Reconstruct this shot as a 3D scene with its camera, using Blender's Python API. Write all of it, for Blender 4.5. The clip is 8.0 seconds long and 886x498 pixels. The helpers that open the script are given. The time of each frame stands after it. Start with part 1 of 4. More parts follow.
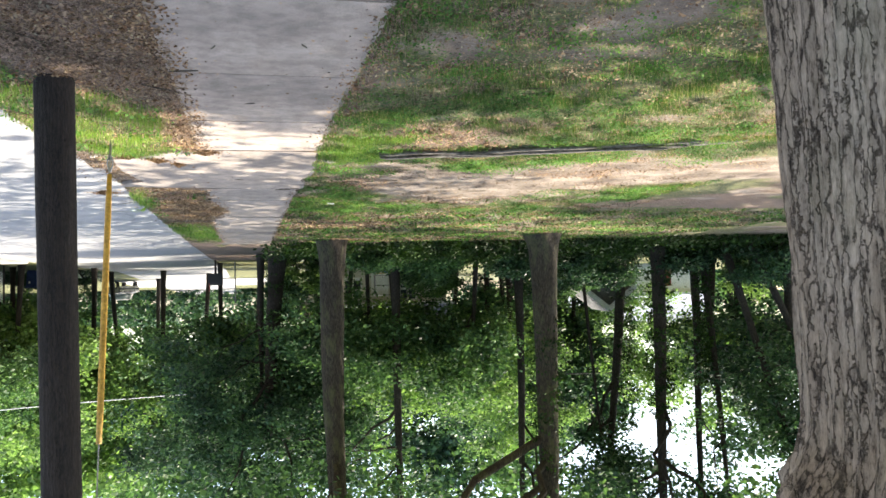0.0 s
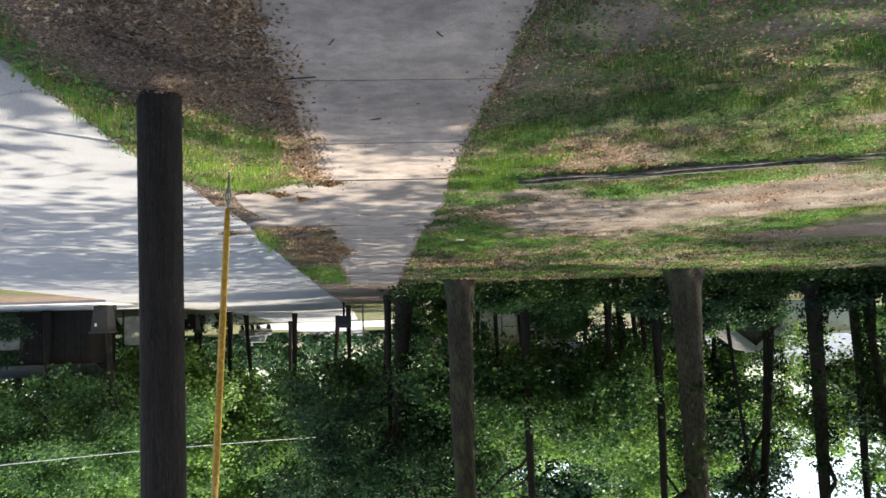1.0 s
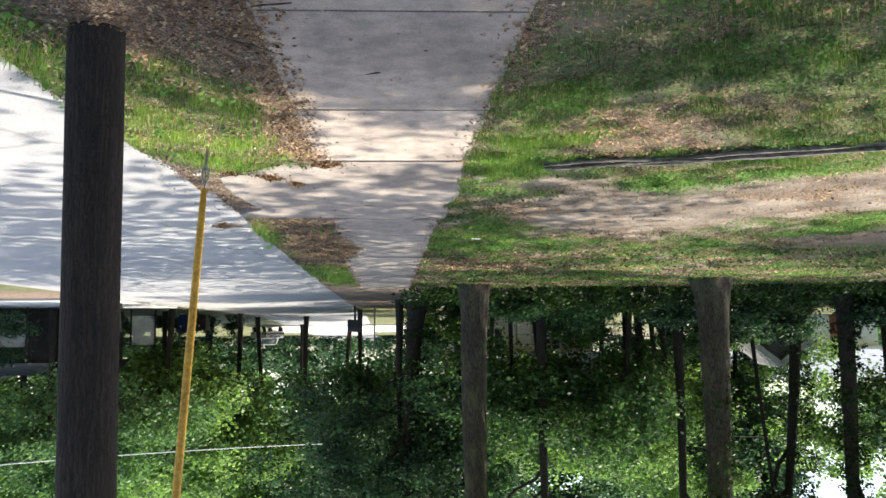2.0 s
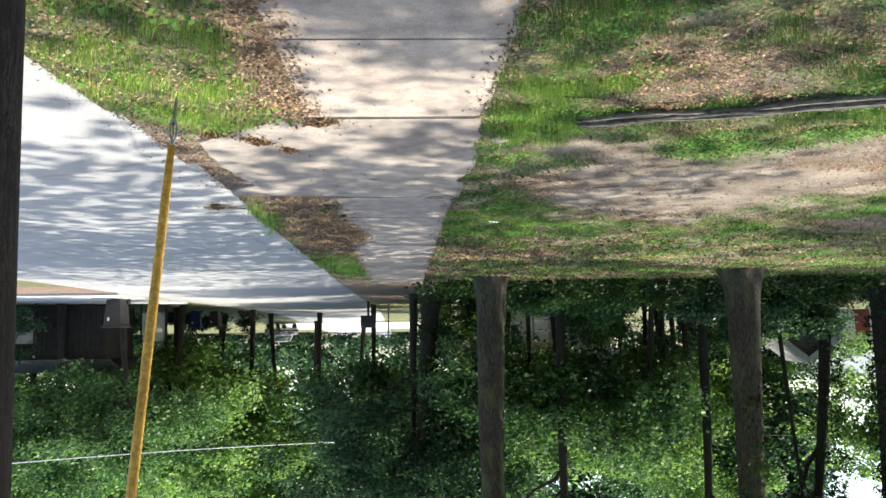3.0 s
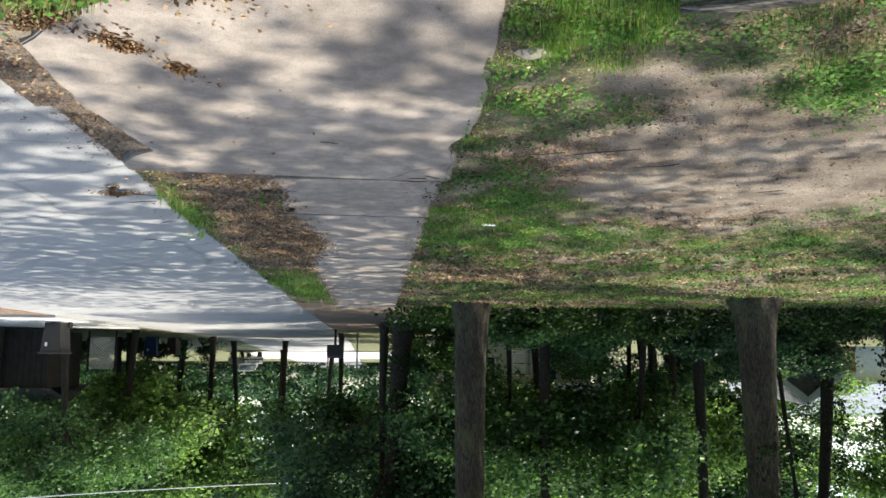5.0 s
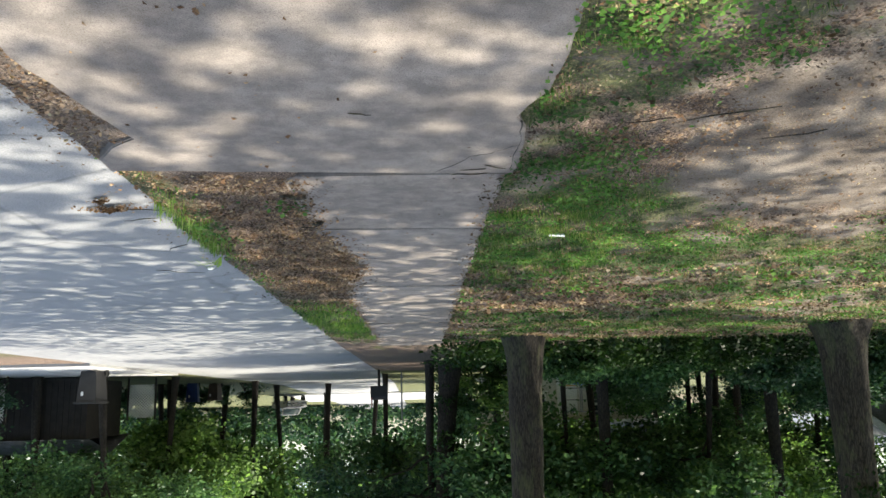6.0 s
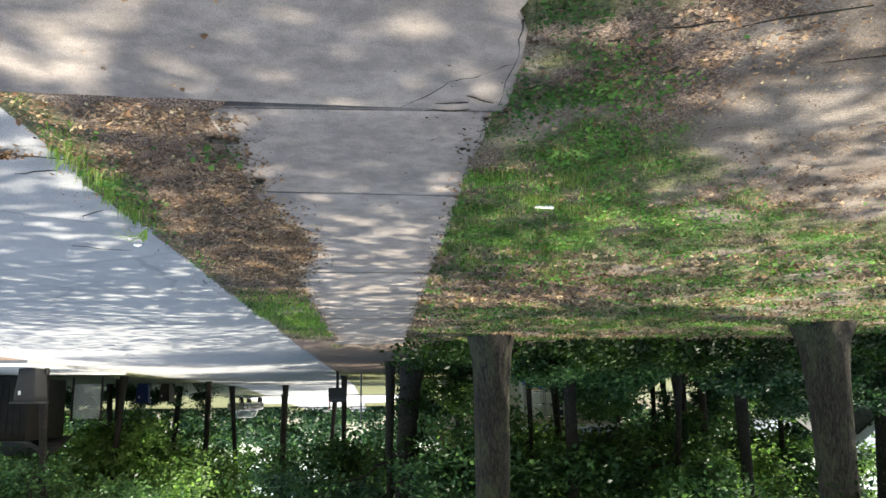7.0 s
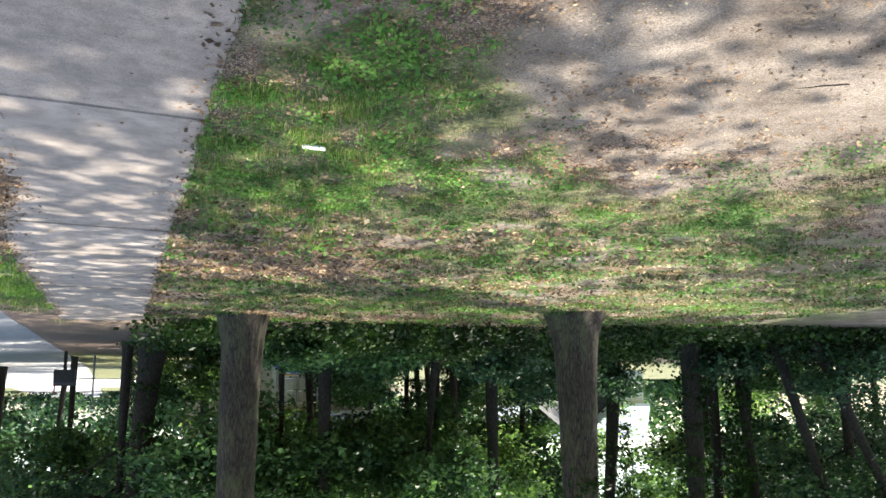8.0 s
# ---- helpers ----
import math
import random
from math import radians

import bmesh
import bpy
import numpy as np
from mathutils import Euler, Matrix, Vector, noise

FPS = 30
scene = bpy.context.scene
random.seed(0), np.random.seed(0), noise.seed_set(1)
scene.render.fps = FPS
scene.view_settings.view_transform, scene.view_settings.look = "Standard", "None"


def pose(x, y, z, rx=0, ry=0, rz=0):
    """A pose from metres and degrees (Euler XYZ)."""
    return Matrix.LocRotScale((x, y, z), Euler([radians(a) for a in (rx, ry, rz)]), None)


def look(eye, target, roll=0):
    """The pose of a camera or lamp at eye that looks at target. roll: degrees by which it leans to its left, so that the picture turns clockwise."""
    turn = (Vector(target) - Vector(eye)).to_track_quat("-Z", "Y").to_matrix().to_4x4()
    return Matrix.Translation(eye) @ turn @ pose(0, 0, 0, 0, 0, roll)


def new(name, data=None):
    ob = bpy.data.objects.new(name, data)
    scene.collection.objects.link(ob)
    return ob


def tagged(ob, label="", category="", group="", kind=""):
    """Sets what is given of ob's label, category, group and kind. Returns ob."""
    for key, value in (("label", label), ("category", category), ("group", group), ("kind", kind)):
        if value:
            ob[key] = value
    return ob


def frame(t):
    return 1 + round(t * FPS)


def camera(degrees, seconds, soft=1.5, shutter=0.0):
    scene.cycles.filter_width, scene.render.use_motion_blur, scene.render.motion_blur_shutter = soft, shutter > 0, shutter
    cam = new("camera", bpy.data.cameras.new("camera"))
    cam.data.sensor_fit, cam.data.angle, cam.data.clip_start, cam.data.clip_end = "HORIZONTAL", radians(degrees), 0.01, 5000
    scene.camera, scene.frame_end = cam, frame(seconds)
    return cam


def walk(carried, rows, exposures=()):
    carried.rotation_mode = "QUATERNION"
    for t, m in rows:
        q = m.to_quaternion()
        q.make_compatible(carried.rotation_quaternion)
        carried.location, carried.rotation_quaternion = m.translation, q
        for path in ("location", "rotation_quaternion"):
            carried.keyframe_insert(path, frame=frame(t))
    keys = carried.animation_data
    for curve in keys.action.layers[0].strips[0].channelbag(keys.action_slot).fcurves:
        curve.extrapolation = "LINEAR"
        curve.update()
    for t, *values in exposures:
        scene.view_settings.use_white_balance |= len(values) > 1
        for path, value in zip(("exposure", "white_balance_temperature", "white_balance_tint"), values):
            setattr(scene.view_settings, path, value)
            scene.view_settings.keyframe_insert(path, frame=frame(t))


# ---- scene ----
cam = camera(57.4, 8.0)
PATH = [
    (0, (0.019, 0.572, 1.367), (-0.448, 2.515, 1.286), -181.3),
    (0.5, (-0.01, 1.073, 1.361), (-0.235, 3.054, 1.207), 178.3),
    (1, (0.02, 1.535, 1.355), (-0.148, 3.519, 1.166), 178.2),
    (1.5, (-0.024, 2.016, 1.362), (-0.209, 3.997, 1.163), -180.6),
    (1.7, (-0.051, 2.239, 1.356), (-0.203, 4.223, 1.151), -180.7),
    (2.8, (-0.147, 3.297, 1.413), (-0.256, 5.283, 1.208), -180.4),
    (3, (-0.152, 3.515, 1.428), (-0.245, 5.503, 1.229), -180.6),
    (3.5, (-0.153, 4.091, 1.427), (-0.29, 6.076, 1.232), -180.5),
    (4, (-0.193, 4.68, 1.426), (-0.35, 6.664, 1.222), -180.1),
    (4.5, (-0.189, 5.266, 1.386), (-0.344, 7.247, 1.161), -179.2),
    (4.7, (-0.201, 5.524, 1.387), (-0.373, 7.502, 1.147), -179.5),
    (5.8, (-0.157, 7.129, 1.37), (-0.234, 9.094, 1.008), 179.0),
    (6, (-0.144, 7.33, 1.359), (-0.205, 9.295, 0.992), 178.7),
    (6.5, (-0.131, 7.827, 1.38), (-0.16, 9.794, 1.016), 178.0),
    (7, (-0.148, 8.407, 1.381), (-0.301, 10.366, 1.007), 179.2),
    (7.5, (-0.211, 8.903, 1.397), (-0.486, 10.849, 1.028), 179.3),
    (8, (-0.337, 9.407, 1.404), (-1.058, 11.242, 1.067), 179.7),
]
EXPOSURES = [(0.0, 2.0, 7200, 9), (0.4, 2.05, 7200, 9), (1.0, 1.35, 7100, 8), (1.7, 1.5, 7000, 8), (3.0, 1.6, 6850, 5), (4.5, 1.35, 6850, 5), (6.0, 1.42, 6900, 5), (7.2, 1.85, 6850, 6), (8.0, 2.05, 6750, 8)]
walk(cam, [(t, look(eye, target, roll)) for t, eye, target, roll in PATH], EXPOSURES)

# ---- light ----
SUN_ELEV, SUN_AZ = 62.0, 298.0      # degrees; azimuth clockwise from +Y
sun_dir = Vector((math.cos(radians(SUN_ELEV)) * math.sin(radians(SUN_AZ)),
                  math.cos(radians(SUN_ELEV)) * math.cos(radians(SUN_AZ)),
                  math.sin(radians(SUN_ELEV))))
world = bpy.data.worlds.new("world")
scene.world = world
world.use_nodes = True
wn = world.node_tree.nodes
sky = wn.new("ShaderNodeTexSky")
sky.sky_type = "NISHITA"
sky.sun_disc = False
sky.sun_elevation = radians(SUN_ELEV)
sky.sun_rotation = radians(SUN_AZ)
sky.air_density, sky.dust_density = 1.0, 2.5
wn["Background"].inputs["Strength"].default_value = 0.15
world.node_tree.links.new(sky.outputs[0], wn["Background"].inputs["Color"])
sun = new("sun", bpy.data.lights.new("sun", "SUN"))
sun.data.energy, sun.data.angle, sun.data.color = 3.3, radians(0.6), (1.0, 0.95, 0.86)
sun.matrix_world = look(sun_dir * 60, (0, 0, 0))

# ---- materials ----


def mat(name, rough=0.8, metal=0.0):
    m = bpy.data.materials.new(name)
    m.use_nodes = True
    b = m.node_tree.nodes["Principled BSDF"]
    b.inputs["Roughness"].default_value = rough
    b.inputs["Metallic"].default_value = metal
    return m, m.node_tree.nodes, m.node_tree.links, b


def ramp(n, stops):
    r = n.new("ShaderNodeValToRGB")
    e = r.color_ramp.elements
    while len(e) < len(stops):
        e.new(0.5)
    for i, (p, c) in enumerate(stops):
        e[i].position, e[i].color = p, (*c, 1)
    return r


def noise_tex(n, l, scale, detail=5.0, rough=0.6, vec=None, stretch=None):
    t = n.new("ShaderNodeTexNoise")
    t.inputs["Scale"].default_value = scale
    t.inputs["Detail"].default_value = detail
    t.inputs["Roughness"].default_value = rough
    if vec is None:
        vec = n.new("ShaderNodeNewGeometry").outputs["Position"]
    if stretch:
        mp = n.new("ShaderNodeMapping")
        mp.inputs["Scale"].default_value = stretch
        l.new(vec, mp.inputs["Vector"])
        vec = mp.outputs["Vector"]
    l.new(vec, t.inputs["Vector"])
    return t


def mixed(n, l, fac, a, b, kind="MIX"):
    m = n.new("ShaderNodeMix")
    m.data_type, m.blend_type = "RGBA", kind
    for sock, v in ((m.inputs[0], fac), (m.inputs[6], a), (m.inputs[7], b)):
        if isinstance(v, bpy.types.NodeSocket):
            l.new(v, sock)
        elif isinstance(v, tuple):
            sock.default_value = (*v, 1)
        else:
            sock.default_value = v
    return m.outputs[2]


def bump(n, l, b, height, strength=0.4, dist=0.01):
    k = n.new("ShaderNodeBump")
    k.inputs["Strength"].default_value = strength
    k.inputs["Distance"].default_value = dist
    l.new(height, k.inputs["Height"])
    l.new(k.outputs[0], b.inputs["Normal"])


def surface(name, c0, c1, scale=3.0, fine=60.0, rough=0.8, metal=0.0, bumpy=0.3, dist=0.004, object_space=False, stretch=None):
    """Two colours mixed by a coarse noise, with a fine grain and relief."""
    m, n, l, b = mat(name, rough, metal)
    vec = n.new("ShaderNodeTexCoord").outputs["Object"] if object_space else None
    big = noise_tex(n, l, scale, 4, 0.6, vec, stretch)
    small = noise_tex(n, l, fine, 4, 0.7, vec, stretch)
    r = ramp(n, ((0.3, c0), (0.7, c1)))
    l.new(big.outputs[0], r.inputs[0])
    g = ramp(n, ((0.38, (0.68, 0.68, 0.68)), (0.62, (1.22, 1.22, 1.22))))
    l.new(small.outputs[0], g.inputs[0])
    l.new(mixed(n, l, 1.0, r.outputs[0], g.outputs[0], "MULTIPLY"), b.inputs["Base Color"])
    bump(n, l, b, small.outputs[0], bumpy, dist)
    return m


def concrete_mat():
    m, n, l, b = mat("concrete", 0.9)
    big = noise_tex(n, l, 0.9, 5, 0.6)
    mid = noise_tex(n, l, 7.0, 6, 0.7)
    fine = noise_tex(n, l, 160.0, 3, 0.7)
    r = ramp(n, ((0.38, (0.205, 0.177, 0.16)), (0.62, (0.32, 0.278, 0.25))))
    l.new(big.outputs[0], r.inputs[0])
    g = ramp(n, ((0.4, (0.78, 0.77, 0.76)), (0.6, (1.12, 1.1, 1.08))))
    l.new(mid.outputs[0], g.inputs[0])
    c = mixed(n, l, 1.0, r.outputs[0], g.outputs[0], "MULTIPLY")
    s = ramp(n, ((0.36, (0.5, 0.45, 0.41)), (0.44, (0.9, 0.9, 0.9)), (0.58, (1.08, 1.08, 1.08)), (0.68, (1.4, 1.4, 1.4))))
    l.new(fine.outputs[0], s.inputs[0])
    c = mixed(n, l, 0.75, c, s.outputs[0], "MULTIPLY")
    oi = n.new("ShaderNodeObjectInfo")
    t = ramp(n, ((0.0, (0.9, 0.9, 0.9)), (1.0, (1.1, 1.08, 1.06))))
    l.new(oi.outputs["Random"], t.inputs[0])
    c = mixed(n, l, 1.0, c, t.outputs[0], "MULTIPLY")
    l.new(c, b.inputs["Base Color"])
    bump(n, l, b, fine.outputs[0], 0.35, 0.003)
    return m


def road_mat():
    m, n, l, b = mat("road_surface", 0.85)
    big = noise_tex(n, l, 0.35, 7, 0.7)
    fine = noise_tex(n, l, 120.0, 3, 0.7)
    r = ramp(n, ((0.3, (0.235, 0.233, 0.238)), (0.7, (0.315, 0.312, 0.316))))
    l.new(big.outputs[0], r.inputs[0])
    s = ramp(n, ((0.38, (0.6, 0.6, 0.6)), (0.5, (1, 1, 1)), (0.64, (1.3, 1.3, 1.3))))
    l.new(fine.outputs[0], s.inputs[0])
    c = mixed(n, l, 0.8, r.outputs[0], s.outputs[0], "MULTIPLY")
    warp = noise_tex(n, l, 1.3, 4, 0.6)
    geo = n.new("ShaderNodeNewGeometry").outputs["Position"]
    add = mixed(n, l, 0.25, geo, warp.outputs[1], "ADD")
    v = n.new("ShaderNodeTexVoronoi")
    v.feature = "DISTANCE_TO_EDGE"
    v.inputs["Scale"].default_value = 0.42
    l.new(add, v.inputs["Vector"])
    k = ramp(n, ((0.0, (0.3, 0.3, 0.3)), (0.006, (0.55, 0.55, 0.55)), (0.012, (1, 1, 1))))
    l.new(v.outputs["Distance"], k.inputs[0])
    l.new(mixed(n, l, 0.42, c, k.outputs[0], "MULTIPLY"), b.inputs["Base Color"])
    bump(n, l, b, fine.outputs[0], 0.4, 0.004)
    return m


def ground_mat():
    """Earth, thin turf and old leaves, blended by the cover attribute of the sheet."""
    m, n, l, b = mat("ground_cover", 0.95)
    at = n.new("ShaderNodeVertexColor")
    at.layer_name = "cover"
    sep = n.new("ShaderNodeSeparateColor")
    l.new(at.outputs["Color"], sep.inputs[0])
    big = noise_tex(n, l, 1.6, 6, 0.65)
    fine = noise_tex(n, l, 26.0, 6, 0.75)
    pix = noise_tex(n, l, 95.0, 4, 0.8)
    earth = ramp(n, ((0.36, (0.115, 0.085, 0.065)), (0.5, (0.21, 0.168, 0.135)), (0.64, (0.33, 0.272, 0.222))))
    l.new(big.outputs[0], earth.inputs[0])
    turf = ramp(n, ((0.36, (0.03, 0.035, 0.017)), (0.47, (0.085, 0.10, 0.036)), (0.56, (0.16, 0.155, 0.06)), (0.66, (0.33, 0.28, 0.16))))
    l.new(fine.outputs[0], turf.inputs[0])
    litter = ramp(n, ((0.38, (0.04, 0.026, 0.02)), (0.5, (0.15, 0.10, 0.07)), (0.62, (0.36, 0.26, 0.2))))
    l.new(pix.outputs[0], litter.inputs[0])

    def edge(channel):
        a = n.new("ShaderNodeMath")
        a.operation = "ADD"
        l.new(channel, a.inputs[0])
        l.new(fine.outputs[0], a.inputs[1])
        k = ramp(n, ((0.78, (0, 0, 0)), (1.0, (1, 1, 1))))
        l.new(a.outputs[0], k.inputs[0])
        return k.outputs[0]
    c = mixed(n, l, edge(sep.outputs[0]), earth.outputs[0], turf.outputs[0])
    c = mixed(n, l, edge(sep.outputs[1]), c, litter.outputs[0])
    g = ramp(n, ((0.4, (0.5, 0.5, 0.5)), (0.6, (1.3, 1.3, 1.3))))
    l.new(pix.outputs[0], g.inputs[0])
    l.new(mixed(n, l, 0.8, c, g.outputs[0], "MULTIPLY"), b.inputs["Base Color"])
    bump(n, l, b, fine.outputs[0], 0.9, 0.045)
    return m


def leaf_mat(name, stops, trans=0.45, gloss=0.5):
    m, n, l, b = mat(name, gloss)
    geo = n.new("ShaderNodeNewGeometry")
    r = ramp(n, stops)
    l.new(geo.outputs["Random Per Island"], r.inputs[0])
    # Coarse noise paints dark hollows and lit clusters into the leaf colour.
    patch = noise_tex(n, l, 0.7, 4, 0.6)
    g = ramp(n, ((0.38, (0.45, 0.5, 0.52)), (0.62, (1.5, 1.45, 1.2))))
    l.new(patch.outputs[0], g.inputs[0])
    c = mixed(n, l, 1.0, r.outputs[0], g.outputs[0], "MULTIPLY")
    l.new(c, b.inputs["Base Color"])
    b.inputs["Specular IOR Level"].default_value = 0.14
    t = n.new("ShaderNodeBsdfTranslucent")
    warm = mixed(n, l, 1.0, c, (1.05, 1.2, 0.8), "MULTIPLY")
    l.new(warm, t.inputs["Color"])
    mx = n.new("ShaderNodeMixShader")
    mx.inputs[0].default_value = trans
    l.new(b.outputs[0], mx.inputs[1])
    l.new(t.outputs[0], mx.inputs[2])
    l.new(mx.outputs[0], n["Material Output"].inputs["Surface"])
    return m


def bark_mat(name, dark, light, scale=14.0, moss=0.0, long=0.16, gap=0.16):
    """Plates of bark parted by crooked furrows that run up the stem."""
    m, n, l, b = mat(name, 0.95)
    vec = n.new("ShaderNodeTexCoord").outputs["Object"]
    warp = noise_tex(n, l, 9.0, 8, 0.8, vec)
    bent_vec = mixed(n, l, 0.07, vec, warp.outputs[1], "ADD")
    mp = n.new("ShaderNodeMapping")
    mp.inputs["Scale"].default_value = (1, 1, long)
    l.new(bent_vec, mp.inputs["Vector"])
    v = n.new("ShaderNodeTexVoronoi")
    v.feature = "DISTANCE_TO_EDGE"
    v.inputs["Scale"].default_value = scale
    l.new(mp.outputs[0], v.inputs["Vector"])
    plate = ramp(n, ((0.0, (0, 0, 0)), (gap, (0.75, 0.75, 0.75)), (0.5, (1, 1, 1))))
    l.new(v.outputs["Distance"], plate.inputs[0])
    fine = noise_tex(n, l, scale * 1.7, 9, 0.8, vec, (1, 1, 0.22))
    r = mixed(n, l, plate.outputs[0], dark, light)
    g = ramp(n, ((0.38, (0.3, 0.27, 0.25)), (0.47, (0.85, 0.83, 0.8)), (0.62, (1.35, 1.33, 1.3))))
    l.new(fine.outputs[0], g.inputs[0])
    c = mixed(n, l, 1.0, r, g.outputs[0], "MULTIPLY")
    tone = noise_tex(n, l, 3.0, 4, 0.6, vec, (1, 1, 0.3))
    tr = ramp(n, ((0.35, (0.8, 0.74, 0.68)), (0.65, (1.12, 1.12, 1.12))))
    l.new(tone.outputs[0], tr.inputs[0])
    c = mixed(n, l, 1.0, c, tr.outputs[0], "MULTIPLY")
    if moss:
        big = noise_tex(n, l, 2.6, 5, 0.7, vec, (1, 1, 0.4))
        k = ramp(n, ((0.5, (0, 0, 0)), (0.66, (moss, moss, moss))))
        l.new(big.outputs[0], k.inputs[0])
        c = mixed(n, l, k.outputs[0], c, (0.14, 0.15, 0.06))
    l.new(c, b.inputs["Base Color"])
    add = n.new("ShaderNodeMath")
    add.operation = "MULTIPLY_ADD"
    add.inputs[1].default_value = 0.35
    l.new(fine.outputs[0], add.inputs[0])
    l.new(plate.outputs[0], add.inputs[2])
    bump(n, l, b, add.outputs[0], 1.0, 0.25 / scale)
    return m


def glass_mat():
    m, n, l, b = mat("window_glass", 0.05)
    b.inputs["Base Color"].default_value = (0.03, 0.04, 0.05, 1)
    b.inputs["Specular IOR Level"].default_value = 0.7
    return m


CONCRETE, ROAD, GROUND = concrete_mat(), road_mat(), ground_mat()
DRIVE = surface("driveway_concrete", (0.40, 0.39, 0.38), (0.52, 0.51, 0.50), 0.6, 60)
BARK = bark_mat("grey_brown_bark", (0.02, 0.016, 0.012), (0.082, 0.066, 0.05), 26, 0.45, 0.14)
BARK_BIG = bark_mat("weathered_furrowed_bark", (0.13, 0.093, 0.07), (0.46, 0.365, 0.29), 36, 0.3, 0.10, 0.055)
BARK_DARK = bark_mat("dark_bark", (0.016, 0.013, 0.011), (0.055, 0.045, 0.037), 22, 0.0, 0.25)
POLE_WOOD = bark_mat("creosoted_pole_wood", (0.014, 0.011, 0.01), (0.042, 0.031, 0.027), 60, 0.0, 0.02, 0.1)
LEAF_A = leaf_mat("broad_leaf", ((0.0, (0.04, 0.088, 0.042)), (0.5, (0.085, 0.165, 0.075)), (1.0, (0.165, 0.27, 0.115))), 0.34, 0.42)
# Darker and brighter copies of broad_leaf carry shaded and sunlit foliage as colour.
LEAF_SHADE = leaf_mat("shade_tone_leaf", ((0.0, (0.022, 0.052, 0.034)), (0.5, (0.045, 0.095, 0.058)), (1.0, (0.09, 0.165, 0.09))), 0.28, 0.4)
LEAF_SUN = leaf_mat("sun_tone_leaf", ((0.0, (0.085, 0.155, 0.058)), (0.5, (0.155, 0.255, 0.095)), (1.0, (0.245, 0.35, 0.14))), 0.48, 0.45)
# Trunk ivy's colour; also stands in for shade on undergrowth and woodland floor.
IVY_AND_SHADE = leaf_mat("ivy_and_shade_leaf", ((0.0, (0.012, 0.03, 0.01)), (1.0, (0.04, 0.08, 0.02))), 0.2)
GRASS = leaf_mat("grass_blade", ((0.0, (0.04, 0.10, 0.02)), (0.45, (0.085, 0.17, 0.035)), (0.74, (0.155, 0.22, 0.06)), (0.9, (0.34, 0.31, 0.15)), (1.0, (0.46, 0.40, 0.23))), 0.3, 0.6)
GRASS_LUSH = leaf_mat("lush_grass_blade", ((0.0, (0.11, 0.20, 0.035)), (0.6, (0.22, 0.335, 0.075)), (0.9, (0.33, 0.42, 0.14)), (1.0, (0.46, 0.43, 0.24))), 0.35, 0.55)
DEAD = leaf_mat("fallen_leaf", ((0.0, (0.07, 0.04, 0.028)), (0.55, (0.22, 0.125, 0.08)), (1.0, (0.42, 0.29, 0.21))), 0.15, 0.8)
SCRAP = leaf_mat("dry_scrap", ((0.0, (0.09, 0.055, 0.04)), (0.5, (0.20, 0.13, 0.09)), (0.85, (0.34, 0.25, 0.18)), (1.0, (0.46, 0.39, 0.29))), 0.15, 0.85)
WEED = leaf_mat("small_weed_leaf", ((0.0, (0.035, 0.095, 0.02)), (0.6, (0.075, 0.18, 0.035)), (1.0, (0.14, 0.26, 0.06))), 0.3, 0.6)
YELLOW = surface("yellow_plastic", (0.42, 0.23, 0.035), (0.56, 0.33, 0.06), 2.5, 40, 0.55)
STEEL = surface("galvanised_steel", (0.22, 0.22, 0.23), (0.34, 0.34, 0.35), 8, 90, 0.45, 0.8)
CABLE = surface("pale_cable_sheath", (0.42, 0.45, 0.5), (0.55, 0.58, 0.62), 3, 60, 0.5)
BLACK = surface("black_plastic", (0.008, 0.008, 0.009), (0.016, 0.016, 0.018), 4, 60, 0.5)
BLUE = surface("blue_plastic", (0.012, 0.03, 0.12), (0.022, 0.05, 0.19), 4, 60, 0.5)
BROWN = surface("brown_plastic", (0.045, 0.03, 0.022), (0.075, 0.05, 0.036), 4, 60, 0.55)
DARKWOOD = surface("dark_stained_boards", (0.012, 0.0095, 0.008), (0.028, 0.022, 0.018), 3, 50, 0.85)
GREYWOOD = surface("weathered_grey_timber", (0.028, 0.022, 0.018), (0.25, 0.225, 0.195), 14, 60, 0.9, 0.0, 0.8, 0.01, stretch=(0.3, 4, 4))
WHITE = surface("white_paint", (0.66, 0.66, 0.64), (0.8, 0.8, 0.78), 3, 40, 0.6)
CREAM = surface("cream_siding", (0.5, 0.47, 0.4), (0.62, 0.59, 0.52), 2, 30, 0.7)
BRICKY = surface("orange_brick", (0.32, 0.13, 0.075), (0.42, 0.2, 0.12), 6, 30, 0.9)
SHINGLE = surface("grey_shingles", (0.16, 0.16, 0.17), (0.27, 0.27, 0.28), 3, 25, 0.95)
SHINGLE_BLUE = surface("blue_grey_shingles", (0.24, 0.26, 0.31), (0.33, 0.36, 0.42), 3, 25, 0.95)
RED = surface("dull_red_paint", (0.22, 0.035, 0.03), (0.32, 0.06, 0.05), 4, 40, 0.6)
TARP = surface("blue_tarp", (0.03, 0.09, 0.33), (0.06, 0.16, 0.5), 4, 40, 0.5)
CARPAINT = surface("dark_car_paint", (0.012, 0.014, 0.018), (0.02, 0.022, 0.028), 3, 90, 0.4, 0.0, 0.02)
RUBBER = surface("tyre_rubber", (0.012, 0.012, 0.012), (0.025, 0.025, 0.025), 6, 80, 0.9)
CHROME = surface("dull_chrome", (0.5, 0.5, 0.5), (0.65, 0.65, 0.65), 6, 80, 0.25, 1.0, 0.02)
LAMP_GLASS = surface("lamp_lens", (0.5, 0.5, 0.48), (0.6, 0.6, 0.58), 5, 60, 0.15)
GLASS = glass_mat()

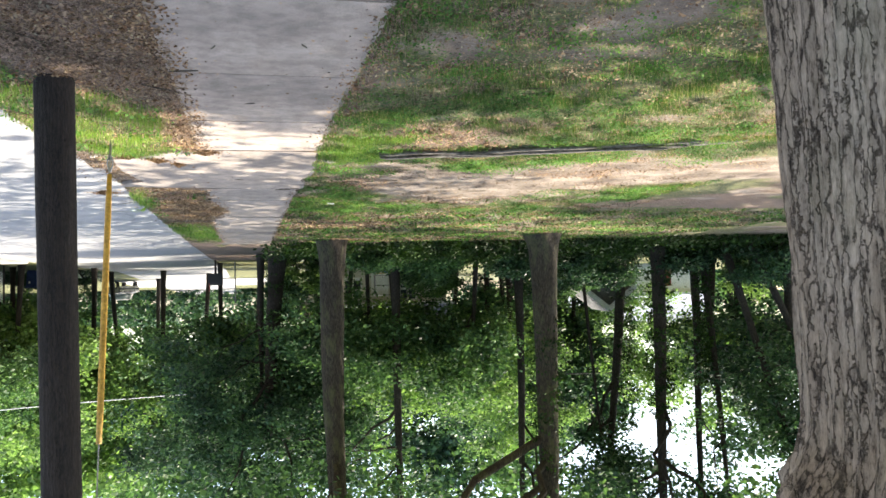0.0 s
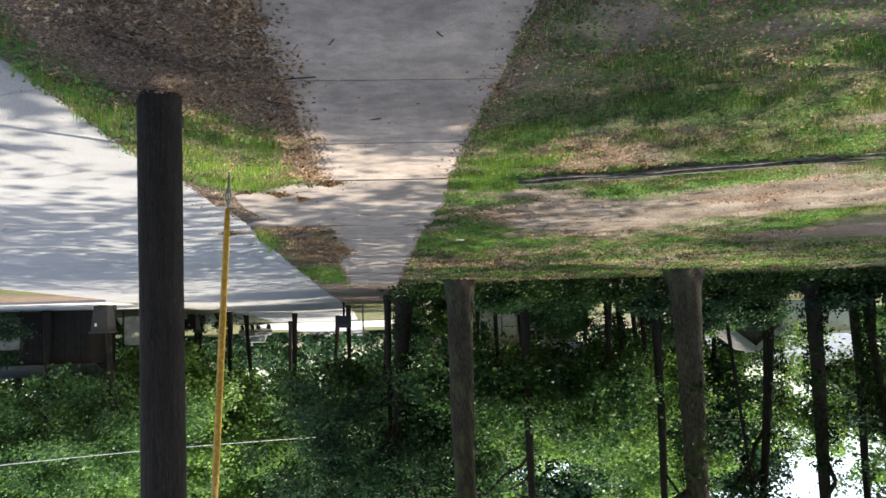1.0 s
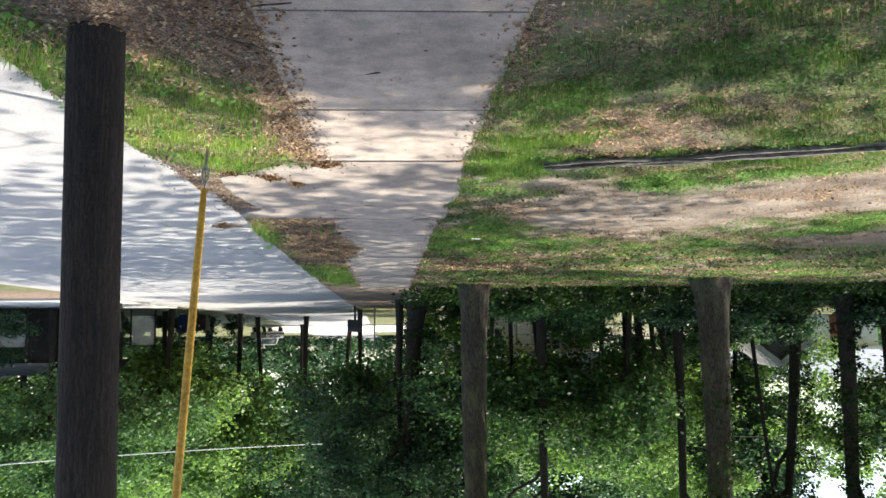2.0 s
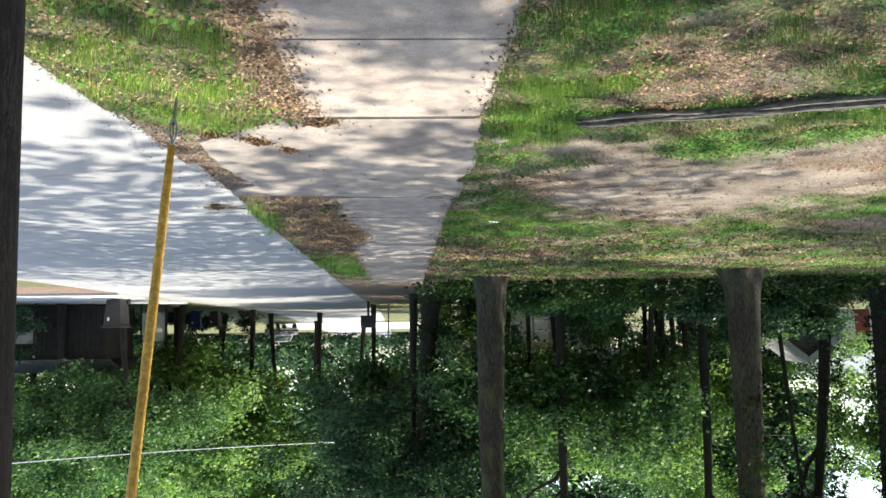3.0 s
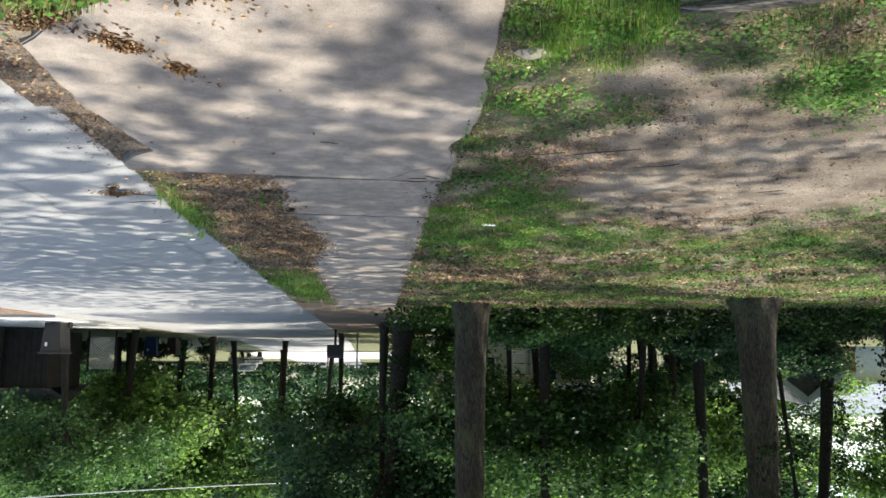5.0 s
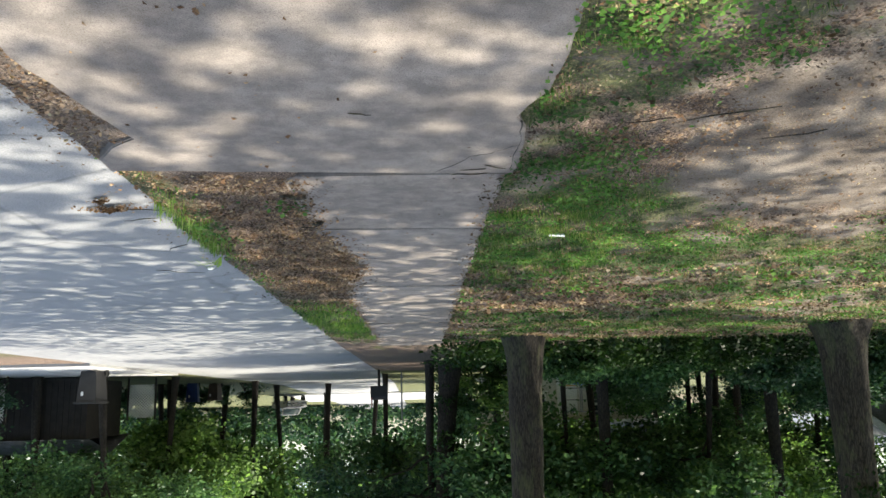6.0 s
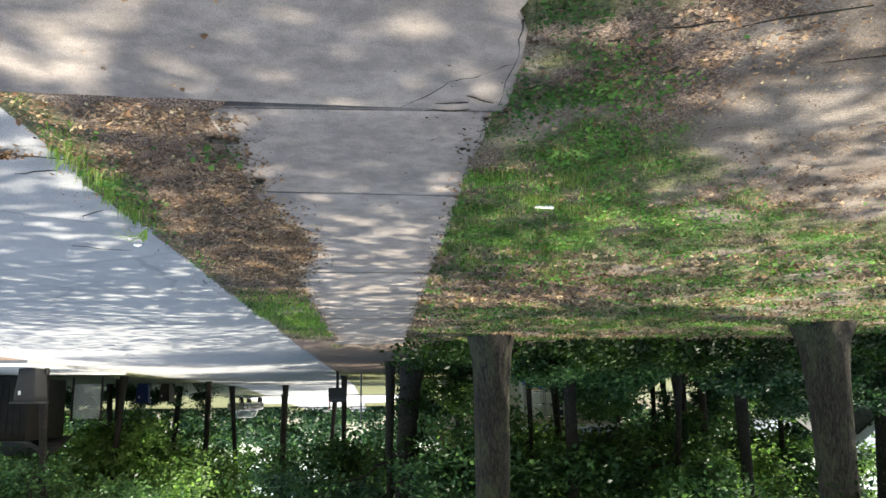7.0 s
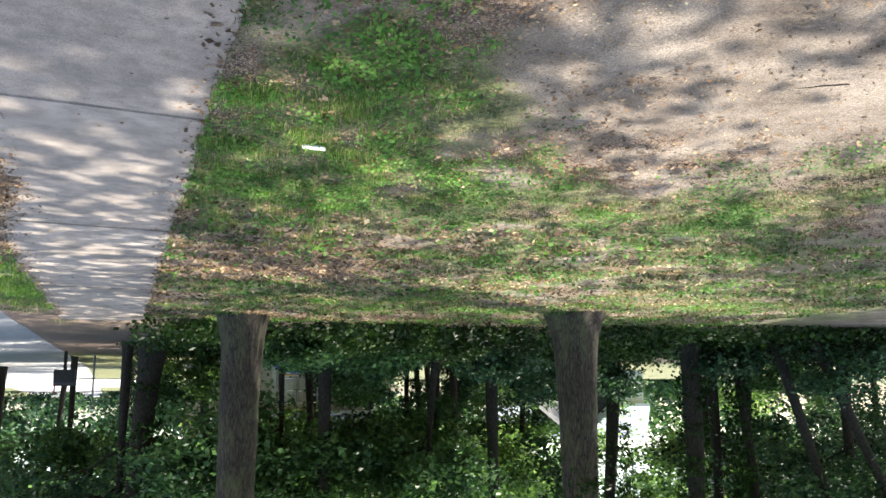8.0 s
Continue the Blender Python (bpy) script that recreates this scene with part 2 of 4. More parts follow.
# ---- builders ----


def thing(name, label, category, group="", at=(0, 0, 0), rz=0.0):
    ob = new(name)
    ob.matrix_world = pose(*at, 0, 0, rz)
    return tagged(ob, label, category, group)


def part(name, bm, material, parent=None, label="", smooth=False):
    me = bpy.data.meshes.new(name)
    bm.to_mesh(me)
    bm.free()
    me.materials.append(material)
    if smooth:
        me.shade_smooth()
    ob = new(name, me)
    ob.parent = parent
    if label:
        ob["label"] = label
    return ob


def mesh_part(name, verts, faces, material, parent=None, label="", smooth=False):
    me = bpy.data.meshes.new(name)
    me.from_pydata(verts, [], faces)
    me.materials.append(material)
    if smooth:
        me.shade_smooth()
    ob = new(name, me)
    ob.parent = parent
    if label:
        ob["label"] = label
    return ob


def quads_part(name, quads, material, parent=None, label=""):
    """quads: array (n, k, 3) of k-cornered faces, each its own island."""
    nq, k, _ = quads.shape
    me = bpy.data.meshes.new(name)
    me.vertices.add(nq * k)
    me.vertices.foreach_set("co", quads.astype(np.float32).ravel())
    me.loops.add(nq * k)
    me.loops.foreach_set("vertex_index", np.arange(nq * k, dtype=np.int32))
    me.polygons.add(nq)
    me.polygons.foreach_set("loop_start", np.arange(nq, dtype=np.int32) * k)
    me.update(calc_edges=True)
    me.materials.append(material)
    ob = new(name, me)
    ob.parent = parent
    if label:
        ob["label"] = label
    return ob


def box(bm, cx, cy, cz, sx, sy, sz, bevel=0.0, rz=0.0):
    """A box of full sizes round its centre, its edges bevelled."""
    made = bmesh.ops.create_cube(bm, size=1.0, matrix=pose(cx, cy, cz, 0, 0, rz) @ Matrix.Diagonal((sx, sy, sz, 1)))
    if bevel:
        es = {e for v in made["verts"] for e in v.link_edges}
        bmesh.ops.bevel(bm, geom=list(es), offset=bevel, segments=2, affect="EDGES", profile=0.7)
    return bm


def slab(points, z0, z1):
    """A flat plate between two heights over an outline."""
    bm = bmesh.new()
    vs = [bm.verts.new((x, y, z1)) for x, y in points]
    f = bm.faces.new(vs)
    if f.normal.z < 0 or (f.normal_update() or f.normal.z) < 0:
        bmesh.ops.reverse_faces(bm, faces=[f])
    r = bmesh.ops.extrude_face_region(bm, geom=[f])
    low = [v for v in r["geom"] if isinstance(v, bmesh.types.BMVert)]
    bmesh.ops.translate(bm, verts=low, vec=(0, 0, z0 - z1))
    bmesh.ops.recalc_face_normals(bm, faces=bm.faces[:])
    return bm


def tube(path, radii, seg=10, rough=0.0, seed=0, cap=True):
    """Vertices and faces of a tapering tube along a polyline."""
    verts, faces = [], []
    pts = [Vector(p) for p in path]
    for i, (p, r) in enumerate(zip(pts, radii)):
        d = (pts[min(i + 1, len(pts) - 1)] - pts[max(i - 1, 0)]).normalized()
        q = d.to_track_quat("Z", "Y")
        for k in range(seg):
            a = 2 * math.pi * k / seg
            rr = r * (1 + rough * noise.noise((math.cos(a) * 2 + seed, math.sin(a) * 2, p.z * 1.5 + seed)))
            verts.append(p + q @ Vector((rr * math.cos(a), rr * math.sin(a), 0)))
    for i in range(len(pts) - 1):
        for k in range(seg):
            a, b = i * seg + k, i * seg + (k + 1) % seg
            faces.append((a, b, b + seg, a + seg))
    if cap:
        faces.append(tuple(range(seg))[::-1])
        faces.append(tuple((len(pts) - 1) * seg + k for k in range(seg)))
    return verts, faces


def bent(p0, p1, n=6, sway=0.15, rng=random):
    p0, p1 = Vector(p0), Vector(p1)
    size = (p1 - p0).length
    out = []
    for i in range(n + 1):
        u = i / n
        p = p0.lerp(p1, u)
        w = sway * size * math.sin(math.pi * u) * 0.5
        out.append(p + Vector((rng.uniform(-w, w), rng.uniform(-w, w), rng.uniform(-w, w) * 0.5)))
    return out


def leaves(centres, spread, per, size, rng, flat=0.5, slim=0.7):
    """Leaf blades in clumps: four-cornered pointed quads with a fold of their own tilt."""
    c = np.repeat(np.asarray(centres, float), per, axis=0)
    n = len(c)
    s = np.repeat(np.asarray(spread, float).reshape(-1, 1), per, axis=0) if np.ndim(spread) else spread
    pos = c + rng.normal(0, 1, (n, 3)) * s * np.array((1, 1, 0.5))
    ax = rng.normal(0, 1, (n, 3)) * np.array((1, 1, flat))
    ax[:, 2] -= 0.25
    ax /= np.linalg.norm(ax, axis=1, keepdims=True)
    up = rng.normal(0, 0.75, (n, 3)) + np.array((0, 0, 1.0))
    side = np.cross(ax, up)
    side /= np.linalg.norm(side, axis=1, keepdims=True) + 1e-9
    nor = np.cross(side, ax)
    ln = (size * rng.uniform(0.6, 1.35, (n, 1)))
    w = ln * slim * 0.5
    q = np.stack([pos - ax * ln * 0.5, pos + side * w + ax * ln * 0.05 - nor * ln * 0.06,
                  pos + ax * ln * 0.5 - nor * ln * 0.16, pos - side * w + ax * ln * 0.05 - nor * ln * 0.06], axis=1)
    return q


def crown_points(rng, centre, radii, n, hollow=0.45, floor=None):
    """Clump centres on drooping, flattened boughs set in a lumpy ellipsoid, with gaps between the boughs."""
    out = []
    c, r3 = np.array(centre, float), np.array(radii, float)
    lobes = rng.normal(0, 1, (7, 3))
    lobes /= np.linalg.norm(lobes, axis=1, keepdims=True)
    while len(out) < n:
        d = rng.normal(0, 1, 3)
        d /= np.linalg.norm(d)
        lump = 0.72 + 0.42 * max(0.0, float((lobes @ d).max())) ** 4
        hub = c + d * r3 * (hollow + (1 - hollow) * rng.random() ** 0.6) * lump
        reach = 0.30 * float(r3[0]) * rng.uniform(0.6, 1.3)
        away = np.array((d[0], d[1], 0.0)) / (math.hypot(d[0], d[1]) + 1e-6)
        for _ in range(int(rng.integers(5, 11))):
            u, v = rng.normal(0, 0.55, 2)
            p = hub + reach * (away * u * 1.3 + np.array((-away[1], away[0], 0.0)) * v)
            p[2] += -0.45 * reach * u - 0.35 * reach * abs(v) + rng.normal(0, 0.2) * reach
            if (floor is None or p[2] > floor) and len(out) < n:
                out.append(p)
    return np.array(out)


def trunk_mesh(base, top, r0, r1, seg, rings, flare=0.5, furrow=0.05, seed=0, sway=True, ridges=9, burl=0.0):
    """A trunk with spreading roots, furrowed bark and a slight sway."""
    verts, faces = [], []
    b, t = Vector(base), Vector(top)
    size = (t - b).length
    for i in range(rings + 1):
        u = (i / rings) ** 1.25
        c = b.lerp(t, u)
        h = u * size
        if sway:
            c += Vector((noise.noise((seed, h * 0.16, 0)), noise.noise((seed, h * 0.16, 9)), 0)) * 0.10 * min(h, 4) / 4
        r = r0 + (r1 - r0) * u
        fl = flare * math.exp(-h / (r0 * 1.1))
        for k in range(seg):
            a = 2 * math.pi * k / seg
            ca, sa = math.cos(a), math.sin(a)
            root = 1 + fl * (0.75 + 0.5 * noise.noise((ca * 1.8 + seed, sa * 1.8, 3.3)))
            w = noise.noise((ca * 1.3, sa * 1.3, h * 0.5 + seed)) * 0.9
            f1 = abs(noise.noise((ca * ridges / 2 + w, sa * ridges / 2 + w, h * 0.7 + seed)))
            f2 = noise.noise((ca * ridges * 1.6 + seed, sa * ridges * 1.6, h * 2.4))
            rr = r * root * (1 + 0.05 * noise.noise((ca, sa, h * 0.4 + seed)) + furrow * (1.8 * f1 - 0.5 + 0.5 * f2))
            if burl:
                lump = math.exp(-((h - burl) / 0.12) ** 2) + 0.7 * math.exp(-((h - burl - 0.3) / 0.25) ** 2)
                rr *= 1 + lump * (0.22 + 0.28 * noise.noise((ca * 2.2, sa * 2.2, h * 5)) + 0.10 * noise.noise((ca * 7, sa * 7, h * 14)))
            verts.append((c.x + rr * ca, c.y + rr * sa, c.z))
    for i in range(rings):
        for k in range(seg):
            a, d = i * seg + k, i * seg + (k + 1) % seg
            faces.append((a, d, d + seg, a + seg))
    return verts, faces


def tree(x, y, r, h, base, spread, label, leaf, n_clumps, per, size, seed, bark=None, limbs=6, seg=14, rings=24,
         lean=(0.0, 0.0), flare=0.5, group="woodland trees", furrow=0.05, low=None, off=(0.0, 0.0), clump=0.5, ridges=9, burl=0.0, name="tree"):
    """A trunk, limbs and a crown of leaf clumps. base: height of the crown's underside."""
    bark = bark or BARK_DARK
    rng, prng = np.random.default_rng(seed), random.Random(seed)
    t = thing(name, label, "tree", group, (x, y, -0.06 + rise(y)))
    fork = min(h * 0.75, base + (h - base) * 0.45)
    top = (lean[0] * fork, lean[1] * fork, fork)
    v, f = trunk_mesh((0, 0, 0), top, r, r * 0.5, seg, rings, flare, furrow, seed, True, ridges, burl)
    mesh_part("trunk", v, f, bark, t, smooth=True)
    cz, rz = (base + h) / 2, (h - base) / 2
    mid = (top[0] + off[0], top[1] + off[1], cz)
    pts = crown_points(rng, mid, (spread, spread, rz), n_clumps, floor=low)
    for i in range(limbs):
        start = Vector((0, 0, 0)).lerp(Vector(top), prng.uniform(0.5, 0.98))
        end = Vector(pts[prng.randrange(len(pts))])
        if end.z < start.z:
            end.z = start.z + prng.uniform(0.2, 1.5)
        p = bent(start, end, 6, 0.22, prng)
        r1 = r * prng.uniform(0.22, 0.4)
        v, f = tube(p, [r1 * (1 - 0.86 * k / 6) for k in range(7)], 7)
        mesh_part("limb", v, f, bark, t, smooth=True)
    low_pts, high_pts = pts[pts[:, 2] < 11.0], pts[pts[:, 2] >= 11.0]
    q = []
    if len(low_pts):
        q.append(leaves(low_pts, clump * rng.uniform(0.6, 1.3, len(low_pts)), per, size, rng))
    if len(high_pts):
        q.append(leaves(high_pts, clump * 1.15, max(8, per // 3), size * 1.7, rng))
    quads_part("crown", np.concatenate(q), leaf, t)
    return t

# ---- ground plan ----
ROAD_W, ROAD_E = 1.72, 10.3
APRON = [(-0.66, 8.79), (0.60, 8.82), (1.05, 9.12), (1.38, 9.50), (1.42, 10.3), (1.35, 10.9), (1.30, 11.30),
         (1.46, 11.44), (1.60, 11.66), (1.62, 11.86), (0.60, 11.95), (-0.745, 12.04), (-0.735, 11.6), (-0.70, 11.2), (-0.64, 11.04), (-0.67, 10.9),
         (-0.745, 10.72), (-0.75, 10.2), (-0.72, 9.6)]
JOINTS = [-4.6, -3.1, -1.6, -0.1, 1.4, 2.88, 4.35, 5.81, 7.33, 8.78]
JOINTS_FAR = [12.03, 13.58, 15.26, 16.85, 18.43, 20.0, 21.5, 23.0, 24.5, 26.0, 27.2]


def walk_edge(y):
    """The verge side of the walk: earth and leaves creep over the slabs."""
    n = 0.05 * noise.noise((2, y * 1.9, 1)) + 0.03 * noise.noise((5, y * 6.0, 2))
    if y < 8.8:
        return 0.47 + n - 0.07 * math.exp(-((y - 8.75) / 0.25) ** 2)
    if y < 12.0:
        return 0.60
    return 0.62 + 0.18 * min(1, max(0, (y - 16) / 3)) - 0.22 * math.exp(-((y - 15.3) / 0.9) ** 2) + n


def road_edge(y):
    return ROAD_W + 0.12 * math.exp(-((y - 7) / 2.5) ** 2) - 0.10 * math.exp(-((y - 12) / 1.2) ** 2) + 0.10 * min(1, max(0, (y - 18) / 10)) + 0.05 * noise.noise((0, y * 1.1, 4)) + 0.02 * noise.noise((0, y * 5, 8))


def rise(y):
    """The land climbs gently beyond the bins."""
    return 0.036 * min(70.0, max(0.0, y - 70.0))


def blob(x, y, cx, cy, rx, ry):
    return math.exp(-(((x - cx) / rx) ** 2 + ((y - cy) / ry) ** 2))


def cover(x, y):
    """(turf, litter) from 0 to 1 at a place of the plan; the rest is bare earth."""
    n1 = noise.noise((x * 0.55, y * 0.55, 0.0))
    n2 = noise.noise((x * 1.7, y * 1.7, 5.0))
    if x > 10:
        turf, lit = 1.0 + 0.3 * n1, 0.05 + 0.2 * n2
    elif x > 0.3 and y < 40:
        turf = 0.25 + 0.5 * n1 + 0.3 * n2
        turf += 1.0 * blob(x, y, 1.0, 7.6, 0.75, 1.1) + 0.9 * blob(x, y, 1.7, 5.9, 0.35, 1.3) + 0.7 * blob(x, y, 1.3, 8.6, 0.6, 0.5)
        turf -= 0.9 * blob(x, y, 0.9, 5.3, 0.7, 0.9) + 0.6 * blob(x, y, 0.55, 7.8, 0.18, 1.5)
        turf += 0.8 * blob(x, y, 1.55, 13.5, 0.25, 2.5) + 0.75 * blob(x, y, 1.2, 20.5, 0.7, 3.2) + 0.4 * blob(x, y, 1.0, 12.5, 0.5, 0.35)
        turf -= 1.1 * blob(x, y, 1.0, 15.0, 0.45, 2.4) + 1.2 * blob(x, y, 1.55, 10.4, 0.3, 1.1)
        lit = 0.45 - 0.35 * turf + 0.75 * blob(x, y, 0.9, 15.0, 0.5, 2.6) + 0.5 * blob(x, y, 0.8, 5.0, 0.6, 1.3) + 0.45 * blob(x, y, 0.6, 8.0, 0.25, 1.2)
        lit -= 0.3 * blob(x, y, 1.5, 10.5, 0.3, 1.2)
    else:
        n3 = noise.noise((x * 3.6, y * 3.6, 8.0))
        turf = 0.6 + 0.6 * n1 + 0.55 * n2 + 0.3 * n3
        mid = 11.4 - 0.42 * max(0.0, -x - 2.4)
        lane = min(1.0, math.exp(-((y - mid) / 1.15) ** 2) + 0.8 * blob(x, y, -3.5, 12.5, 1.2, 0.8)) * min(1, max(0, (-x - 0.9) / 1.0))
        turf -= (0.95 + 0.7 * n2 + 0.35 * n3) * lane
        turf += 0.7 * blob(x, y, -1.5, 13.0, 0.7, 0.55) + 0.6 * blob(x, y, -1.2, 15.4, 0.6, 1.3) - 0.6 * blob(x, y, -1.7, 18.2, 0.9, 0.9)
        turf += 0.9 * blob(x, y, -0.98, 8.55, 0.36, 0.7) + 0.4 * blob(x, y, -3.5, 7.6, 2.5, 0.6) + 0.4 * blob(x, y, -1.1, 15.2, 0.7, 2.0)
        turf -= 0.55 * blob(x, y, -3.0, 3.6, 1.6, 1.0) + 0.5 * blob(x, y, -1.8, 7.9, 0.7, 0.5)
        lit = 0.2 + 0.45 * n2 - 0.35 * n1 - 0.4 * n3 + 0.7 * blob(x, y, -1.35, 11.5, 0.5, 0.6) + 0.6 * blob(x, y, -1.7, 18.2, 0.9, 0.9) - 0.6 * blob(x, y, -0.98, 8.55, 0.36, 0.7) + 0.6 * blob(x, y, -2.2, 18.3, 1.3, 1.7) + 0.5 * blob(x, y, -1.9, 7.9, 0.8, 0.6)
        lit += 0.5 * blob(x, y, -9.0, 14.5, 2.2, 1.2) + 0.5 * blob(x, y, -0.74, y, 0.08, 1.0) * (1 if y < 9 or y > 12.5 else 0.2)
        lit += 0.25 * min(1, max(0, (y - 22) / 6)) - 0.2 * lane
    if y > 24:
        turf = turf - 0.06 * max(0, y - 27) if y < 44 else 0.95
        lit += 0.12 * max(0, y - 26)
        if y >= 44:
            lit = 0.1
    return min(1, max(0, turf)), min(1, max(0, lit))


def height(x, y):
    z = 0.012 + 0.022 * noise.noise((x * 0.7, y * 0.7, 2)) + 0.012 * noise.noise((x * 3.1, y * 3.1, 7))
    edge = road_edge(y)
    if x > edge - 0.25:
        z -= 0.05 * min(1, (x - edge + 0.25) / 0.25)
    if x > edge + 0.06 and x < ROAD_E - 0.1:
        z = -0.22
    if -0.64 < x < walk_edge(y) - 0.02 and -5 < y < 27.1:
        z = -0.07
    elif walk_edge(y) - 0.02 <= x < 0.9 and -5 < y < 27.1 and not 8.8 < y < 12:
        z = max(z, 0.03 + 0.012 * noise.noise((x * 4, y * 4, 3)))
    if -0.6 < x < 1.25 and 8.95 < y < 11.9 and y - 8.8 > (x - 0.6) * 0.72 + 0.1:
        z = -0.07
    if 10.3 < x < 29.5 and 34.0 < y < 42.6:
        z = -0.07
    z -= 0.05 * blob(x, y, 1.5, 10.6, 0.16, 0.9)
    z += 0.5 * min(1, max(0, (-x - 16) / 30)) + 0.25 * min(1, max(0, (x - 30) / 20))
    return z + rise(y) * min(1.0, max(0.0, (x + 10) / 8))


def ladder(*runs):
    out = []
    for a, b, s in runs:
        k = max(1, round((b - a) / s))
        out += [a + (b - a) * i / k for i in range(k)]
    return out + [runs[-1][1]]


xs = ladder((-900, -200, 350), (-200, -40, 20), (-40, -16, 1.5), (-16, -6, 0.3), (-6, 2.3, 0.09), (2.3, 10, 1.1), (10, 26, 0.5), (26, 60, 4), (60, 900, 280))
ys = ladder((-600, -60, 180), (-60, -2, 6), (-2, 2, 0.4), (2, 20, 0.1), (20, 30, 0.25), (30, 60, 0.8), (60, 140, 5), (140, 2000, 300))
gv = [(x, y, height(x, y)) for y in ys for x in xs]
nx = len(xs)
gf = [(j * nx + i, j * nx + i + 1, (j + 1) * nx + i + 1, (j + 1) * nx + i) for j in range(len(ys) - 1) for i in range(nx - 1)]
ground = tagged(mesh_part("ground", gv, gf, GROUND, smooth=True), "patchy lawn of thin grass, bare earth and old leaves", "ground", kind="structure")
layer = ground.data.color_attributes.new("cover", "FLOAT_COLOR", "POINT")
cov = np.ones((len(gv), 4), np.float32)
for i, (x, y, z) in enumerate(gv):
    cov[i, 0], cov[i, 1] = cover(x, y) if -40 < x < 60 and -10 < y < 150 else (0.8, 0.2)
layer.data.foreach_set("color", cov.ravel())

# road
ry = ladder((-60, 0, 6), (0, 30, 0.12), (30, 60, 1), (60, 190, 5))
rv, rf = [], []
cols = 9
for y in ry:
    e = road_edge(y)
    for k in range(cols):
        u = k / (cols - 1)
        x = e + (ROAD_E - e) * u
        rv.append((x, y, -0.035 + 0.09 * math.sin(math.pi * u) - (0.03 if k == 0 else 0) + rise(y)))
for j in range(len(ry) - 1):
    for k in range(cols - 1):
        a = j * cols + k
        rf.append((a, a + 1, a + cols + 1, a + cols))
tagged(mesh_part("road", rv, rf, ROAD, smooth=True), "grey worn asphalt road with fine cracks", "road", kind="structure")
bm = slab([(-5, 84), (12.5, 84), (12.5, 101), (-5, 101)], -0.2, 0.09)
for v in bm.verts:
    v.co.z += rise(v.co.y)
tagged(part("road_crossing", bm, DRIVE), "pale sunlit cross street beyond the trees", "road", kind="structure")
bm = slab([(10.32, 33.5), (30, 34.5), (30, 42.6), (10.32, 43.0)], -0.1, 0.05)
tagged(part("driveway", bm, DRIVE), "pale concrete driveway across the road", "driveway", kind="structure")

# trees beside the walk
tree(-1.60, 2.2, 0.335, 15, 6.5, 5.0, "big old tree with weathered furrowed grey-brown bark", LEAF_A, 240, 60, 0.2, 3, BARK_BIG, 8, 220, 260,
     group="trees by the walk", furrow=0.075, low=5.5, clump=0.6, off=(-0.5, -1.5), ridges=26, burl=2.0)
# These two crowns, mostly out of view, are shifted to shade apron, walk and road.
tree(-2.45, 25.3, 0.39, 19, 7.0, 7.8, "tall straight tree with grey-brown bark on the lawn", LEAF_A, 280, 80, 0.2, 11, BARK, 9, 64, 70,
     group="trees by the walk", flare=0.45, low=5.6, clump=0.75, off=(0.0, -1.5))
tree(-8.4, 23.0, 0.39, 18, 6.5, 6.8, "tall dark tree with a flared base and ivy leaves", LEAF_A, 265, 80, 0.2, 12, BARK, 8, 56, 60,
     group="trees by the walk", flare=0.75, low=6.0, clump=0.7, off=(6.0, -4.0))
# Added out of view; its crown blocks the sun from the near walk.
tree(-8.2, 7.2, 0.3, 14.5, 6.5, 3.9, "unseen leafy tree added beside the lawn to shade the walk", LEAF_A, 230, 75, 0.2, 13, BARK, 7, group="trees by the walk", low=5.4, clump=0.55, off=(3.3, -1.6))
# Also out of view, added to shade the far left part of the lawn.
tree(-15.5, 18.0, 0.25, 16, 5.0, 5.2, "unseen leafy tree added at the edge of the lawn for shade", LEAF_A, 230, 75, 0.2, 14, BARK_DARK, 6, group="trees by the walk", low=6.0, clump=0.6)

# ---- woods ----
wood_count = 0


def wood_tree(x, y, r, h, b, s, leaf, c):
    """One tree of the wood: place, trunk radius, height, crown base and spread, leaf, clumps."""
    global wood_count
    i = wood_count
    wood_count += 1
    tone = {LEAF_A: "green", LEAF_SHADE: "shade-dark green", LEAF_SUN: "sun-bright green"}[leaf]
    near = y < 46
    h = b + (h - b) * 0.55 if y < 40 else b + (h - b) * 0.85 if y < 54 else h + 5
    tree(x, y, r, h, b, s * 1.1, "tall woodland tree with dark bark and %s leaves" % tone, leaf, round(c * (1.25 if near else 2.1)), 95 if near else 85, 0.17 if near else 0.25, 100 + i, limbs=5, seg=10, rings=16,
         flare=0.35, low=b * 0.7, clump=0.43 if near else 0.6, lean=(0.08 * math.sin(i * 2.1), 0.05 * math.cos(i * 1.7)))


wood_tree(-0.45, 35.2, 0.16, 13, 3.2, 3.4, LEAF_SHADE, 150)
wood_tree(-1.15, 34.7, 0.36, 18, 4.2, 4.4, LEAF_SHADE, 210)
wood_tree(-13.8, 33.0, 0.09, 16, 8.0, 2.4, LEAF_SHADE, 50)
wood_tree(-14.3, 27.1, 0.27, 18, 9.0, 3.0, LEAF_SHADE, 45)
wood_tree(-15.6, 32.6, 0.24, 18, 9.5, 3.0, LEAF_A, 45)
wood_tree(-16.7, 28.2, 0.15, 17, 8.5, 2.6, LEAF_SHADE, 45)
wood_tree(-4.6, 33.0, 0.10, 9, 1.9, 2.6, LEAF_A, 150)
wood_tree(-8.8, 31.5, 0.12, 10, 2.4, 2.6, LEAF_A, 110)
wood_tree(-6.4, 38.0, 0.16, 12, 3.2, 3.2, LEAF_SUN, 130)
wood_tree(-10.5, 36.0, 0.14, 11, 3.0, 3.0, LEAF_SUN, 130)
